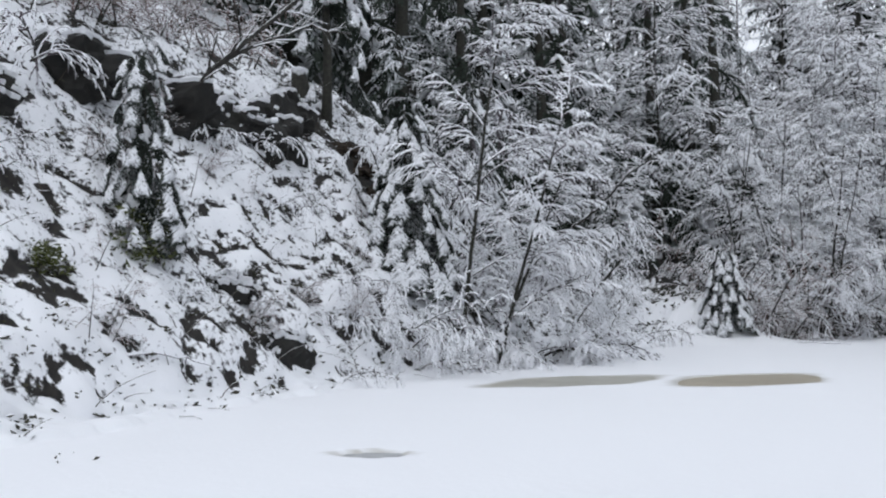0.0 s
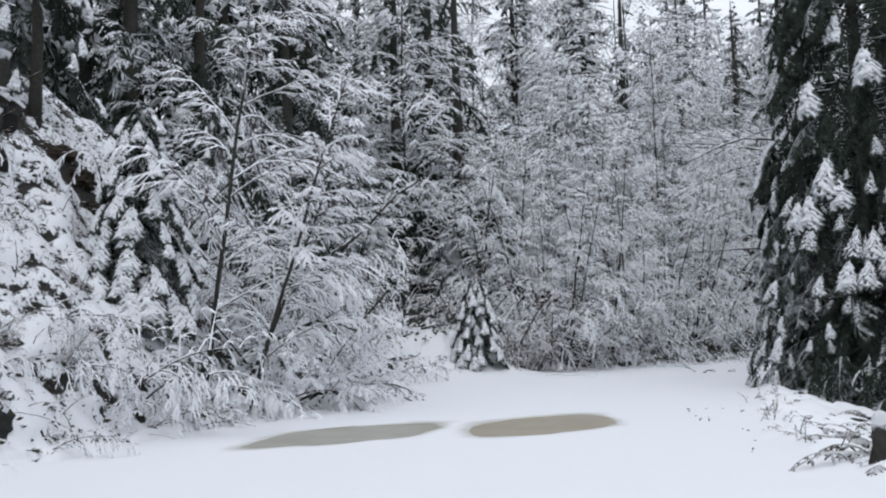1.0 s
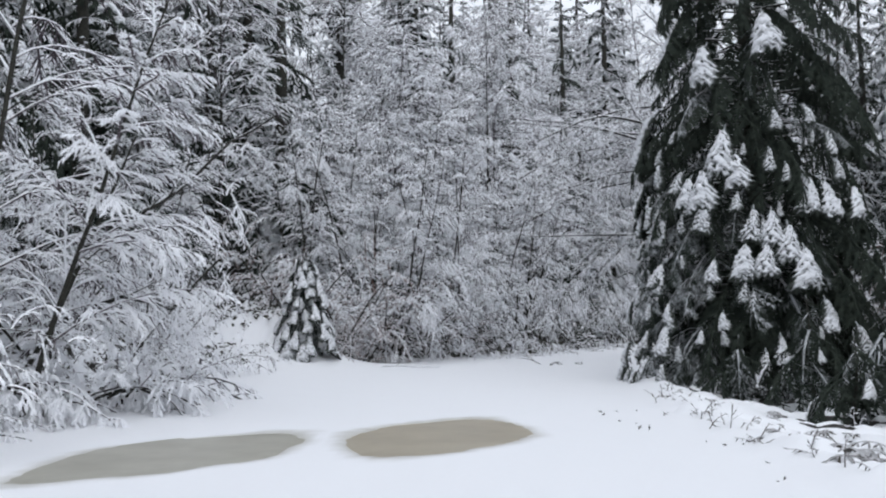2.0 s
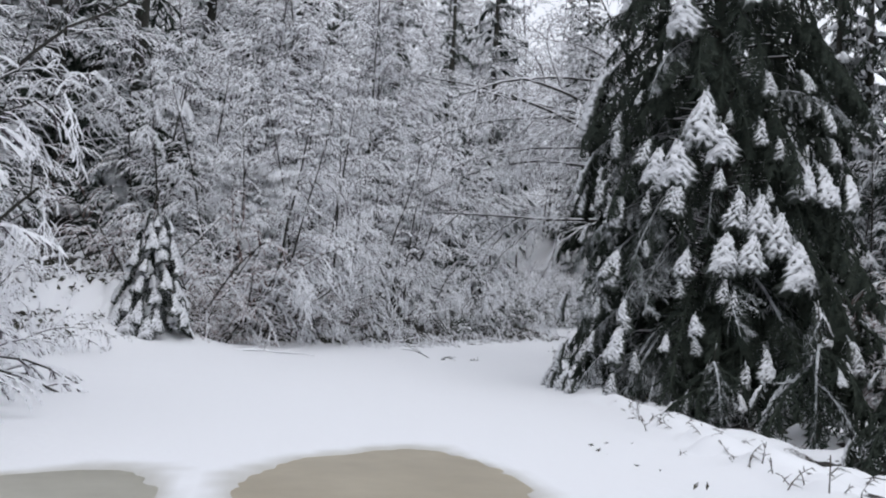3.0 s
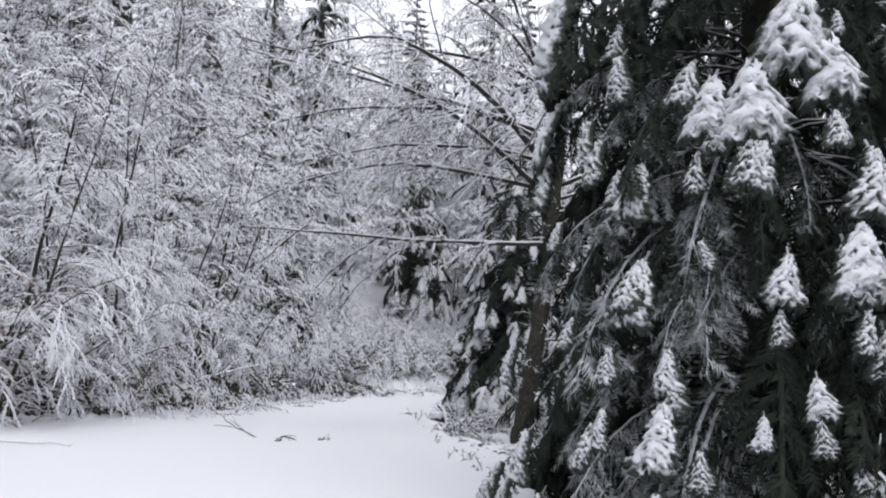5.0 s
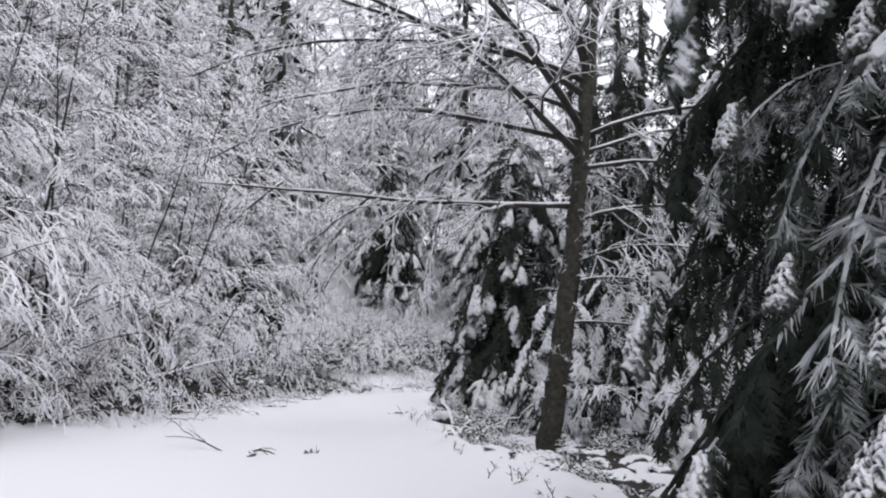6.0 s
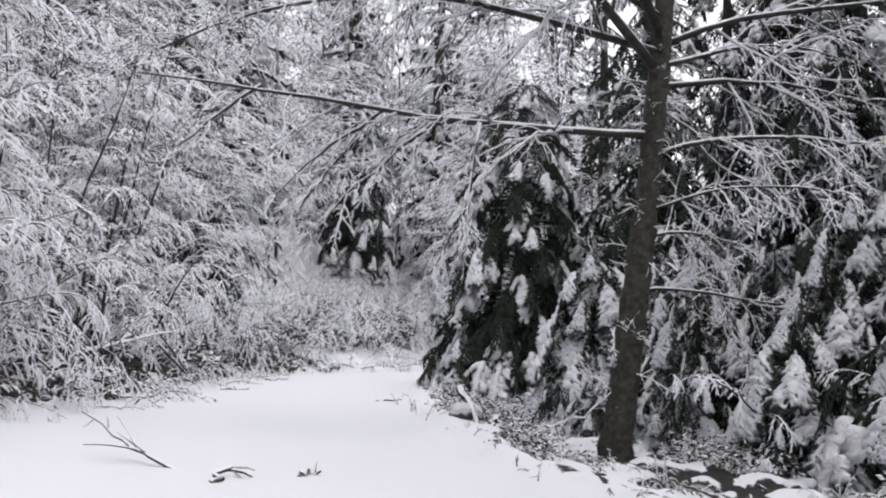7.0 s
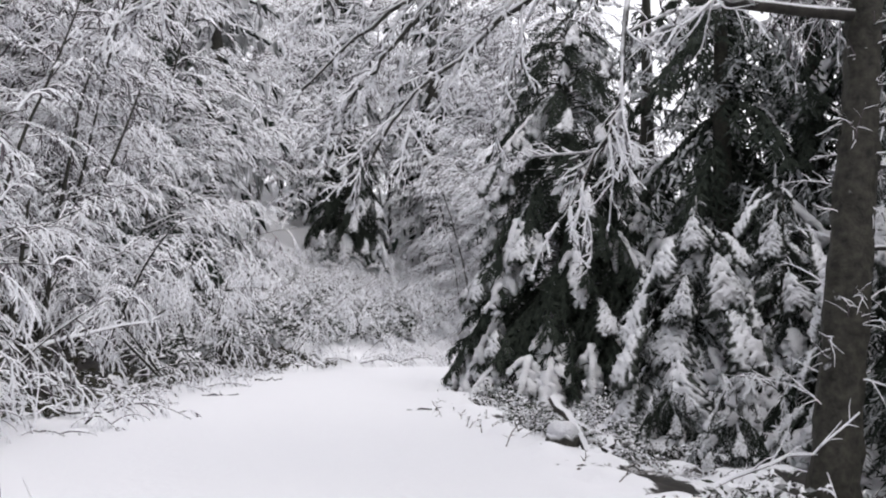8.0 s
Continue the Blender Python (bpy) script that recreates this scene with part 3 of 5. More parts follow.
def fir(label, x, y, tall, wide, seed, count, heavy=0.4, light=0.3, base=0.05, bend=0.0, kinds=BOUGHS, group="", shape=0.8, dusted=0.4, root_at=0.0, fill=0.75, laden=(), caps=(0, 0.5), faint=0, frosted_lit=None, name="fir_tree"):
    """A fir with its boughs in spiral order; heavy and light: the parts of the boughs with that load of snow; root_at:
    how far out along its limb a bough sets off; frosted_lit: the sector of turns and the height under which most boughs
    are dusted, in part to stand for light falling there; caps: number and size of short hanging boughs with thick snow;
    faint: number of small dusted sprays on the side of the road.
    """
    g = np.random.default_rng(seed)
    root = empty(name, label, "fir tree", group)
    root.location = (x, y, height_at(x, y))
    for turn, z, inner, size in laden:
        k = LADEN_BOUGHS[g.integers(len(LADEN_BOUGHS))]
        ob = part("bough", k[1], root)
        ob.matrix_basis = Matrix.Translation((inner * np.cos(radians(turn)), inner * np.sin(radians(turn)), z)) @ pose(0, 0, 0, float(g.normal(0, 9)), 52, turn) @ Matrix.Scale(1.12 * size, 4)
        part("snow_load", k[2][0], ob, "thick fresh snow")["kind"] = "stuff"
    for i in range(faint):
        turn, z = g.uniform(-215, -60), 0.3 + 5.2 * g.random() ** 1.3
        out = 0.86 * (3.15 - 0.2 * z)
        k = FAINT_BOUGHS[g.integers(4)]
        ob = part("bough", k[1], root)
        ob.matrix_basis = Matrix.Translation((out * np.cos(radians(turn)), out * np.sin(radians(turn)), z)) @ pose(0, 0, 0, float(g.normal(0, 14)), float(54 + g.normal(0, 8)), turn) @ Matrix.Scale(g.uniform(0.3, 0.65), 4)
        part("snow_load", k[2][0], ob, "thin dusting of snow")["kind"] = "stuff"
    for i in range(caps[0]):
        u = 0.08 + 0.86 * ((i + g.random()) / caps[0]) ** 1.3
        turn, out = 137.5 * i + g.normal(0, 14), 0.78 * (wide * (1 - u) ** shape + 0.05 * wide)
        k = LADEN_BOUGHS[2 * int(g.integers(3))]
        ob = part("bough", k[1], root)
        ob.matrix_basis = Matrix.Translation((out * np.cos(radians(turn)), out * np.sin(radians(turn)), u * tall)) @ pose(0, 0, 0, float(g.normal(0, 9)), float(46 + g.normal(0, 6)), turn) @ Matrix.Scale(caps[1] * (1.15 - 0.5 * u) * g.uniform(0.75, 1.2), 4)
        part("snow_load", k[2][0], ob, "thick fresh snow")["kind"] = "stuff"
    part("trunk", trunk_mesh(tall, 0.018 * tall + 0.02, seed), root)
    az = g.uniform(0, 6.28)
    limbs = []
    for i in range(count):
        u = base + (0.985 - base) * ((i + 0.5) / count) ** (1 / fill)
        az += 2.4 + g.normal(0, 0.25)
        reach = wide * (1 - u) ** shape * g.uniform(0.8, 1.1) + 0.05 * wide
        inner = reach * root_at * g.uniform(0.5, 1.2)
        green, dust, loads, axis = kinds[g.integers(len(kinds))]
        pitch = bend + 10 * (1 - u) - 50 * max(0, u - 0.75) + g.normal(0, 8)
        c, s = np.cos(radians(pitch)), np.sin(radians(pitch))
        size = (reach - inner) / max(float((axis[:, 0] * c + axis[:, 2] * s).max()), 0.62 * float(np.linalg.norm(np.diff(axis, axis=0), axis=1).sum()))
        drop = -size * float((axis[:, 2] * c - axis[:, 0] * s).min())
        z = max(u * tall, drop * g.uniform(0.9, 1.05))
        at = (inner * np.cos(az), inner * np.sin(az), z)
        if root_at:
            limbs.append([(0, 0, z - 0.1), (at[0] * 0.5, at[1] * 0.5, z + 0.02), (at[0], at[1], z)])
        m = Matrix.Translation(at) @ Euler((0, 0, az)).to_matrix().to_4x4() @ Euler((g.normal(0, 0.15), radians(pitch), 0)).to_matrix().to_4x4() @ Matrix.Diagonal((size, size * g.uniform(0.9, 1.2), size, 1))
        r = g.random()
        much = dusted
        # the first 60 degrees are dusted more, standing in for light on the needles
        if frosted_lit and (math.degrees(az) - frosted_lit[0]) % 360 < frosted_lit[1] and z < frosted_lit[2]:
            much = 0.75 if (math.degrees(az) - frosted_lit[0]) % 360 < 60 else 0.1
        ob = part("bough", dust if g.random() < much else green, root)
        ob.matrix_basis = m
        if r < heavy + light:
            load = part("snow_load", loads[0 if 0 < r < heavy else 1], ob, "thick fresh snow" if 0 < r < heavy else "patchy fresh snow")
            load["kind"] = "stuff"
    if limbs:
        L = np.array(limbs)
        part("inner_wood", mesh("inner_wood", *tubes(L, np.full(L.shape[:2], 0.025), 4), MAT_BARK), root)["kind"] = "stuff"
    return root


def far_fir_mesh(seed, tall, wide):
    g = np.random.default_rng(seed)
    n = 110
    u = 0.05 + 0.95 * (np.arange(n) + g.random(n)) / n
    az = 2.4 * np.arange(n) + g.normal(0, 0.3, n)
    reach = wide * (1 - u) ** 0.7 * g.uniform(0.75, 1.15, n) + 0.1
    start = np.c_[np.zeros((n, 2)), u * tall]
    d = np.c_[np.cos(az), np.sin(az), 0.1 + 0.5 * (u - 0.4)]
    P = lines(start, d, reach, 5, 0.75, 0.05, g)
    R = np.full((n, 1), 0.07) * np.linspace(1, 0.4, 5)
    LP, LR = offshoots(P, R, 10, 0.1, 1.0, 0.8, 0.42, 2, 0.8, 0.08, g, 0.9, -0.25, 0.11, 0.3)
    u9 = np.linspace(0, 1, 6)
    tr = tubes(np.stack([0 * u9, 0 * u9, -0.5 + (tall + 0.5) * u9], -1)[None], (0.016 * tall * (1 - 0.9 * u9))[None], 6)
    return mesh("trunk", *tr, MAT_BARK, True), mesh("crown", *merge([tubes(P, R, 3), spikes(LP, LR[:, 0] * 1.3)]), MAT_FAR)


FAR_FIRS = [far_fir_mesh(500 + i, 20 + 2 * i, 3.4) for i in range(3)]


def place(kind, x, y, turn, size, first):
    """Sets down the first of a kind or a copy of it."""
    m = Matrix.Translation((x, y, height_at(x, y) - 0.05)) @ Euler((0, 0, turn)).to_matrix().to_4x4() @ Matrix.Scale(size, 4)
    if first:
        kind.matrix_basis = m
        return kind
    c = copy_thing(kind, m)
    c.matrix_basis = m
    return c


def stand(kinds, spots, seed):
    g = np.random.default_rng(seed)
    used = set()
    for x, y, size in spots:
        i = int(g.integers(len(kinds)))
        place(kinds[i], x, y, g.uniform(0, 6.28), size * g.uniform(0.88, 1.12), i not in used)
        used.add(i)
    for i, k in enumerate(kinds):
        if i not in used:
            for o in list(k.children_recursive) + [k]:
                bpy.data.objects.remove(o)


CLEAR = [(-8.6, 34.0, 1.8), (-9.8, 33.2, 1.8), (-8.6, 29.8, 1.8), (-8.4, 32.2, 1.6), (-9.2, 31.0, 1.6), (-7.6, 33.2, 1.2), (-7.2, 26.4, 1.2), (-6.1, 30.9, 1.5), (-7.3, 30.4, 1.7), (-7.3, 28.6, 1.5), (-6.0, 29.2, 1.2), (-8.2, 30.2, 1.7), (-7.8, 28.2, 1.6), (4.05, 22.9, 2.8), (12.3, 43.2, 2.5), (11, 52.5, 2.6), (13, 57, 3.6), (15, 61.5, 3.6), (17, 66, 3.8), (19.5, 70.8, 3.5), (20, 62.7, 2.2), (9, 55.1, 2.4), (11.7, 66.6, 2.2), (9.9, 37.5, 1.3), (6.5, 32.8, 0.9), (-9.4, 15.4, 1.0), (-9.1, 8.2, 1.0)]


def scatter(n, x0, x1, y0, y1, apart, seed, ok):
    """Spots at random in a box, some way apart, where ok(dl, dr) holds."""
    g = np.random.default_rng(seed)
    out = []
    for _ in range(n * 60):
        if len(out) >= n:
            break
        x, y = g.uniform(x0, x1), g.uniform(y0, y1)
        dl, dr = float(beyond(np.array(x), np.array(y), LEFT)), -float(beyond(np.array(x), np.array(y), RIGHT))
        if any((x - a) ** 2 + (y - b) ** 2 < r * r for a, b, r in CLEAR):
            continue
        if ok(dl, dr) and all((x - a) ** 2 + (y - b) ** 2 > apart ** 2 for a, b in out):
            out.append((x, y))
    return out


shrub_kinds = [bare_thing("snowy_shrub", "leafless shrub bowed under fresh snow beside the road", "shrub", "shrubs along the road", m) for m in SHRUBS]
low_kinds = [bare_thing("low_brush", "low tangle of bent brush stems capped with snow", "shrub", "brush along the road edge", m) for m in LOW]
sapling_kinds = [bare_thing("snowy_sapling", "slender leafless young tree with snow on every twig", "tree", "young trees on the bank", m) for m in SAPLINGS]
tall_kinds = [bare_thing("tall_bare_tree", "tall leafless tree white with snow, on the wooded slope", "tree", "bare trees behind the road", m) for m in TALL]
rusty_kinds = [bare_thing("rusty_shrub", "brownish bare shrub with little snow on it", "shrub", "brown shrubs on the bank", m) for m in RUSTY]
far_kinds = []
for m in FAR_FIRS:
    k = empty("distant_fir", "tall dark fir with snow on its boughs, in the woods", "fir tree", "firs behind the road")
    part("trunk", m[0], k)
    part("crown", m[1], k)
    far_kinds.append(k)

spots = [(x, y, 0.9) for x, y in scatter(11, -11, -7, 17.5, 28, 1.3, 21, lambda dl, dr: 0.4 < dl < 3.4)]
spots += [(x, y, 1.1) for x, y in scatter(18, -9, 14, 29, 60, 1.7, 22, lambda dl, dr: 0.4 < dl < 3.4)]
spots += [(x, y, 0.9) for x, y in scatter(7, 6, 22, 26, 48, 2.0, 23, lambda dl, dr: 2.5 < dr < 9)]
spots += [(x, y, 0.6) for x, y in scatter(8, -20, -12, 3, 13, 1.5, 20, lambda dl, dr: 4.4 < dl < 9)]
spots += [(7.3, 20.2, 0.5), (6.4, 16.2, 0.35), (8.4, 19.0, 0.6)]
spots += [(19, 61.4, 1.0), (10.4, 56.0, 0.9), (22, 62.5, 1.1)]
g = np.random.default_rng(47)
for k in range(44):
    u, v = g.random(2)
    spots.append((9 + 3 * u + v * (11 + 2 * u), 55.6 + 11 * u + v * (5.8 - 1.5 * u), g.uniform(0.75, 1.05) * (1 - 0.45 * u)))
stand(shrub_kinds, spots, 31)
spots = [(x, y, 1.0) for x, y in scatter(12, -9, -7, 13, 28, 0.9, 35, lambda dl, dr: -0.1 < dl < 0.9)]
spots += [(x, y, 1.1) for x, y in scatter(26, -8, 16, 29, 60, 0.9, 36, lambda dl, dr: 0.25 < dl < 1.4)]
spots += [(-0.5, 38.9, 1.2), (0.6, 39.7, 1.1), (1.5, 40.8, 1.1), (-1.5, 38.3, 1.0), (2.2, 42.0, 1.1), (3.0, 43.6, 1.2), (-2.5, 37.6, 1.0), (-11.0, 9.4, 1.0), (-11.2, 11.4, 1.1), (-11.3, 13.2, 1.0), (-11.2, 7.6, 1.1), (-9.6, 6.0, 0.5), (-10.2, 8.2, 0.55), (-8.9, 8.9, 0.45), (-9.9, 9.8, 0.55), (-8.8, 11.2, 0.5), (-10.3, 11.8, 0.6), (-9.2, 12.4, 0.5), (-8.6, 7.2, 0.4), (-10.6, 5.0, 0.55), (-9.0, 4.4, 0.45), (-8.3, 11.2, 0.6), (-8.2, 12.2, 0.85), (-8.4, 13.2, 0.95), (-8.3, 14.2, 1.0), (-8.5, 15.0, 0.75), (-8.5, 11.6, 0.9), (-8.8, 12.5, 1.0), (-8.7, 13.5, 1.1), (-9.3, 13.0, 1.0), (-8.3, 12.9, 0.9), (-9.3, 10.6, 0.7), (-9.0, 13.2, 0.8)]
spots += [(x, y, 0.65) for x, y in scatter(44, 2, 14, 24, 48, 0.7, 37, lambda dl, dr: 0.8 < dr < 5.0)]
spots += [(5.2, 31.5, 0.4), (5.7, 32.5, 0.4), (6.0, 33.7, 0.45), (6.6, 34.7, 0.4), (7.2, 35.5, 0.45), (7.7, 36.7, 0.4), (7.0, 33.5, 0.45), (5.5, 30.4, 0.4), (8.3, 38.0, 0.45), (6.3, 31.4, 0.5), (8.4, 32.9, 0.8), (9.1, 33.3, 0.85), (8.0, 32.0, 0.75), (8.8, 32.2, 0.9), (9.9, 33.0, 0.9), (7.7, 33.6, 0.6)]
spots += [(1.5, 8.9, 0.35), (1.9, 9.9, 0.45), (1.8, 11.6, 0.4), (2.2, 13.0, 0.45), (2.3, 17.3, 0.4), (2.1, 18.7, 0.35), (2.7, 15.8, 0.45), (3.5, 17.6, 0.4), (2.6, 19.8, 0.35), (2.9, 14.4, 0.45), (5.6, 17.8, 0.6), (4.6, 16.8, 0.5)]
spots += [(12.0, 55.9, 1.2), (14.2, 57.2, 1.3), (16.4, 58.2, 1.3), (18.6, 59.2, 1.3), (21, 60.2, 1.3), (9.6, 53.9, 1.2), (23.5, 61, 1.3)]
g = np.random.default_rng(46)
for k in range(50):
    u, v = g.random(2)
    spots.append((9 + 3 * u + v * (11 + 2 * u), 55 + 11 * u + v * (5.8 - 1.5 * u), g.uniform(0.8, 1.3)))
stand(low_kinds, spots, 38)
spots = [(x, y, 0.8) for x, y in scatter(6, -14, -7, 23, 33, 1.8, 24, lambda dl, dr: 2.4 < dl < 5)]
spots += [(x, y, 1.1) for x, y in scatter(30, -8, 32, 34, 80, 1.9, 25, lambda dl, dr: 1.0 < dl < 11)]
spots += [(x, y, 0.9) for x, y in scatter(9, 7, 24, 20, 50, 2.4, 26, lambda dl, dr: 3.5 < dr < 14)]
spots += [(-2.2, 38.6, 1.05), (-1.0, 40.6, 1.1), (-4.8, 37.4, 1.0), (0.6, 43.4, 1.1), (-6.6, 36.6, 1.0), (2.0, 46.8, 1.0)]
stand(sapling_kinds, spots, 32)
stand(rusty_kinds, [(-5.4, 33.6, 1.3), (-4.9, 34.6, 1.4), (-6.6, 33.4, 1.4), (-3.6, 35.6, 1.1), (-5.6, 31.6, 0.45), (-5.2, 32.6, 0.5), (-2.4, 37.3, 0.8), (-1.2, 38.4, 0.7), (-12.4, 8.4, 0.75), (-12.5, 10.2, 0.8), (-12.7, 12.0, 0.75), (-12.9, 13.8, 0.75), (-13.6, 11.0, 0.9), (-13.4, 7.4, 0.9), (-13.8, 15.0, 0.9), (-11.9, 6.6, 0.7), (-14.5, 13.0, 1.0), (-12.7, 9.3, 0.8), (-13.1, 10.4, 0.9), (-12.3, 5.6, 0.8), (-13.3, 6.2, 0.9), (-13.4, 8.8, 0.9), (7.2, 21.2, 0.8), (8.6, 22.8, 1.2), (7.8, 24.4, 1.1), (9.6, 21.4, 1.3), (8.2, 19.4, 0.8), (9.8, 24.6, 1.8), (6.6, 18.2, 0.5), (7.6, 17.6, 0.6), (6.3, 20.4, 0.5)] + [(x, y, 0.28) for x, y in scatter(16, -12, -7.5, 4, 15, 0.8, 49, lambda dl, dr: 0.5 < dl < 3.6)], 40)

# single trees and shrubs that stand out on the left of the road
for x, y, label, kind in (
        (-8.75, 16.5, "slender young alder leaning over the bank, twigs lined with snow", bare_mesh(701, 1, 8.8, 0.10, 30, 10, 8, 0.075, 0.95, 0.020, 0.1, 0.12, -0.25, 0.30, 0, 0.85)),
        (-8.5, 17.6, "young alder with a long rising limb, twigs lined with snow", bare_mesh(702, 2, 7.0, 0.45, 22, 10, 8, 0.05, 0.9, 0.0195, 0.2, 0.15, 0.1, 0.32, 10, 0.8)),
        (-8.2, 19.8, "shrub bowed low over the road edge by snow on its twigs", bare_mesh(703, 8, 4.2, 0.9, 12, 9, 8, 0.04, 1.1, 0.0185, 0.35, 0.2, 2.2, 0.30, -25, 0.7)),
        (-8.3, 18.4, "shrub bowed low over the road edge by snow on its twigs", bare_mesh(704, 7, 3.9, 0.8, 11, 9, 8, 0.035, 1.1, 0.0185, 0.35, 0.2, 2.0, 0.30, -45, 0.7)),
        (-3.9, 34.6, "two-stemmed young tree with snowy drooping twigs", bare_mesh(705, 2, 9.6, 0.22, 28, 9, 6, 0.07, 1.1, 0.016, 0.3, 0.12, 0.0, 0.30, 0, 0.9)),
        (1.9, 46.6, "young tree with dark stems behind the road's bend", bare_mesh(706, 3, 6.5, 0.3, 20, 8, 6, 0.07, 1.4, 0.016, 0.5, 0.25, 0.2, 0.34, 20, 0.9))):
    root = bare_thing("snowy_alder" if "shrub" not in label else "bowed_shrub", label, "tree" if "shrub" not in label else "shrub", "", kind)
    root.location = (x, y, height_at(x, y) - 0.05)
spots = [(x, y, 1.0) for x, y in scatter(16, -22, 4, 28, 60, 3.0, 27, lambda dl, dr: 5 < dl < 24)]
spots += [(x, y, 1.0) for x, y in scatter(22, 2, 40, 50, 90, 2.4, 39, lambda dl, dr: 2.5 < dl < 24)]
spots += [(24, 57.5, 1.1), (26.5, 61, 1.1), (26, 65, 1.2), (27, 66, 1.2), (22.5, 60, 1.0), (22, 78, 1.0), (25, 80.5, 1.0), (18, 77, 0.9), (28, 80, 1.0), (31, 84, 1.1), (20, 82, 1.1), (16, 73, 0.6), (14, 70, 0.55), (24, 74, 0.8), (27, 76, 0.9), (17, 80, 1.0), (33, 80, 1.0), (13, 75, 0.9), (23, 86, 1.2), (29, 88, 1.2), (36, 86, 1.1), (-8, 63, 1.25), (-5.5, 66, 1.3), (-3, 62, 1.2), (-1, 67, 1.3), (1.5, 63, 1.2), (3, 70, 1.35), (6, 66, 1.2), (8.5, 71, 1.3), (11, 68, 1.2), (-11, 60, 1.2), (0, 74, 1.4), (13.2, 66, 1.2), (15.0, 71, 1.3), (13.5, 75, 1.3), (10, 63.5, 1.1)]
spots += [(-5.5, 47, 0.8), (-4.2, 45.5, 0.75), (-3.0, 48.5, 0.8), (-1.2, 46, 0.75), (0.2, 49, 0.8), (-6.5, 45, 0.75), (1.0, 52, 0.85), (5.0, 57, 0.9), (6.6, 60, 1.0), (-2.2, 44.2, 0.65), (-4.8, 42.6, 0.6)]
stand(tall_kinds, spots, 33)
spots = [(x, y, 1.0) for x, y in scatter(20, -40, -13, 8, 50, 3.4, 28, lambda dl, dr: dl > 7)]
spots += [(x, y, 1.0) for x, y in scatter(28, -20, 50, 46, 100, 3.6, 29, lambda dl, dr: dl > 7)]
spots += [(x, y, 0.9) for x, y in scatter(14, 10, 40, 14, 66, 3.4, 30, lambda dl, dr: dr > 9)]
spots += [(25, 71, 1.2), (29, 73, 1.2), (21, 76, 1.2), (33, 70, 1.2), (30, 64, 1.1), (9.5, 61, 1.2), (15.6, 27.6, 0.95), (14.0, 23.6, 0.9), (17.4, 32.0, 1.0), (13.2, 20.6, 0.85), (18.5, 25.5, 1.0)]
spots += [(x, y, 0.9) for x, y in scatter(9, 9, 30, -24, 14, 5.0, 44, lambda dl, dr: dr > 7)]
spots += [(x, y, 0.9) for x, y in scatter(6, -30, -14, -24, 4, 5.0, 45, lambda dl, dr: dl > 7)]
stand(far_kinds, spots, 34)

# ---- the firs by the road ----
YOUNG = ((9.3, 31.5, 3.0, 201), (10.6, 30.6, 3.6, 202), (9.2, 28.6, 2.8, 203), (11.6, 31.8, 4.4, 204), (8.3, 29.6, 1.8, 205), (8.0, 28.0, 2.0, 206), (12.6, 33.4, 4.6, 207), (9.4, 33.9, 3.4, 208), (8.3, 31.2, 2.2, 209))
fir("large dark fir with drooping boughs, some laden with snow", 4.05, 22.9, 15.0, 2.5, 41, 390, 0.0, 0.0, 0.015, 14, STEEP_BOUGHS, shape=0.32, dusted=0.12, root_at=0.45, fill=0.85, frosted_lit=(-200, 165, 5.0), faint=54,
    laden=((-125, 5.12, 1.83, 1.0), (-135, 4.36, 1.96, 0.83), (-133, 3.69, 2.07, 0.62), (-119, 4.61, 1.91, 0.72), (-144, 4.22, 1.98, 0.64), (-161, 3.47, 2.11, 0.58), (-158, 2.59, 2.26, 0.65), (-151, 1.8, 2.4, 0.42), (-151, 1.39, 2.47, 0.62),
           (-111, 3.52, 2.1, 0.66), (-103, 3.48, 2.11, 0.73), (-115, 2.87, 2.21, 0.67), (-106, 2.89, 2.21, 0.68), (-96, 3.22, 2.15, 0.76), (-90, 2.79, 2.23, 0.8), (-85, 4.1, 2.0, 0.74), (-76, 4.03, 2.01, 0.76), (-55, 3.96, 2.03, 0.66),
           (154, 4.57, 1.95, 0.9), (154, 3.96, 2.12, 0.66), (154, 5.99, 1.81, 1.32), (155, 5.4, 2.03, 0.84), (-129, 2.59, 2.26, 0.48), (-125, 1.6, 2.43, 0.35), (-103, 1.18, 2.51, 0.54), (173, 1.05, 2.53, 0.53), (154, 1.91, 2.48, 0.5), (-164, 1.28, 2.49, 0.37),
           (-126, 0.48, 2.63, 0.34), (-112, 0.51, 2.62, 0.35), (-84, 1.76, 2.4, 0.57), (-134, 1.28, 2.49, 0.29), (-100, 7.4, 1.5, 0.9), (-140, 6.9, 1.5, 0.9), (-120, 8.3, 1.3, 0.8), (165, 7.6, 1.4, 0.9)))
fir("dark fir at the road's edge with snow on the outer boughs", 12.3, 43.2, 8.8, 2.45, 42, 250, 0.08, 0.3, 0.02, 14, MID_BOUGHS, shape=0.4, dusted=0.12, root_at=0.4, fill=0.9, caps=(26, 0.85))
fir("young fir heaped with thick fresh snow", 10.15, 37.4, 3.5, 1.3, 43, 60, 0.35, 0.25, 0.05, 16, BOUGHS, shape=0.75, dusted=0.9, caps=(34, 1.15))
fir("young fir heaped with thick fresh snow behind the alder", 13.3, 38.4, 4.6, 1.3, 44, 54, 0.3, 0.25, 0.05, 16, BOUGHS, shape=0.75, dusted=0.4, caps=(28, 1.0))
fir("young fir heaped with snow beside bare brush", 11.1, 36.6, 3.9, 1.15, 45, 50, 0.3, 0.25, 0.05, 16, BOUGHS, shape=0.75, dusted=0.4, caps=(28, 1.0))
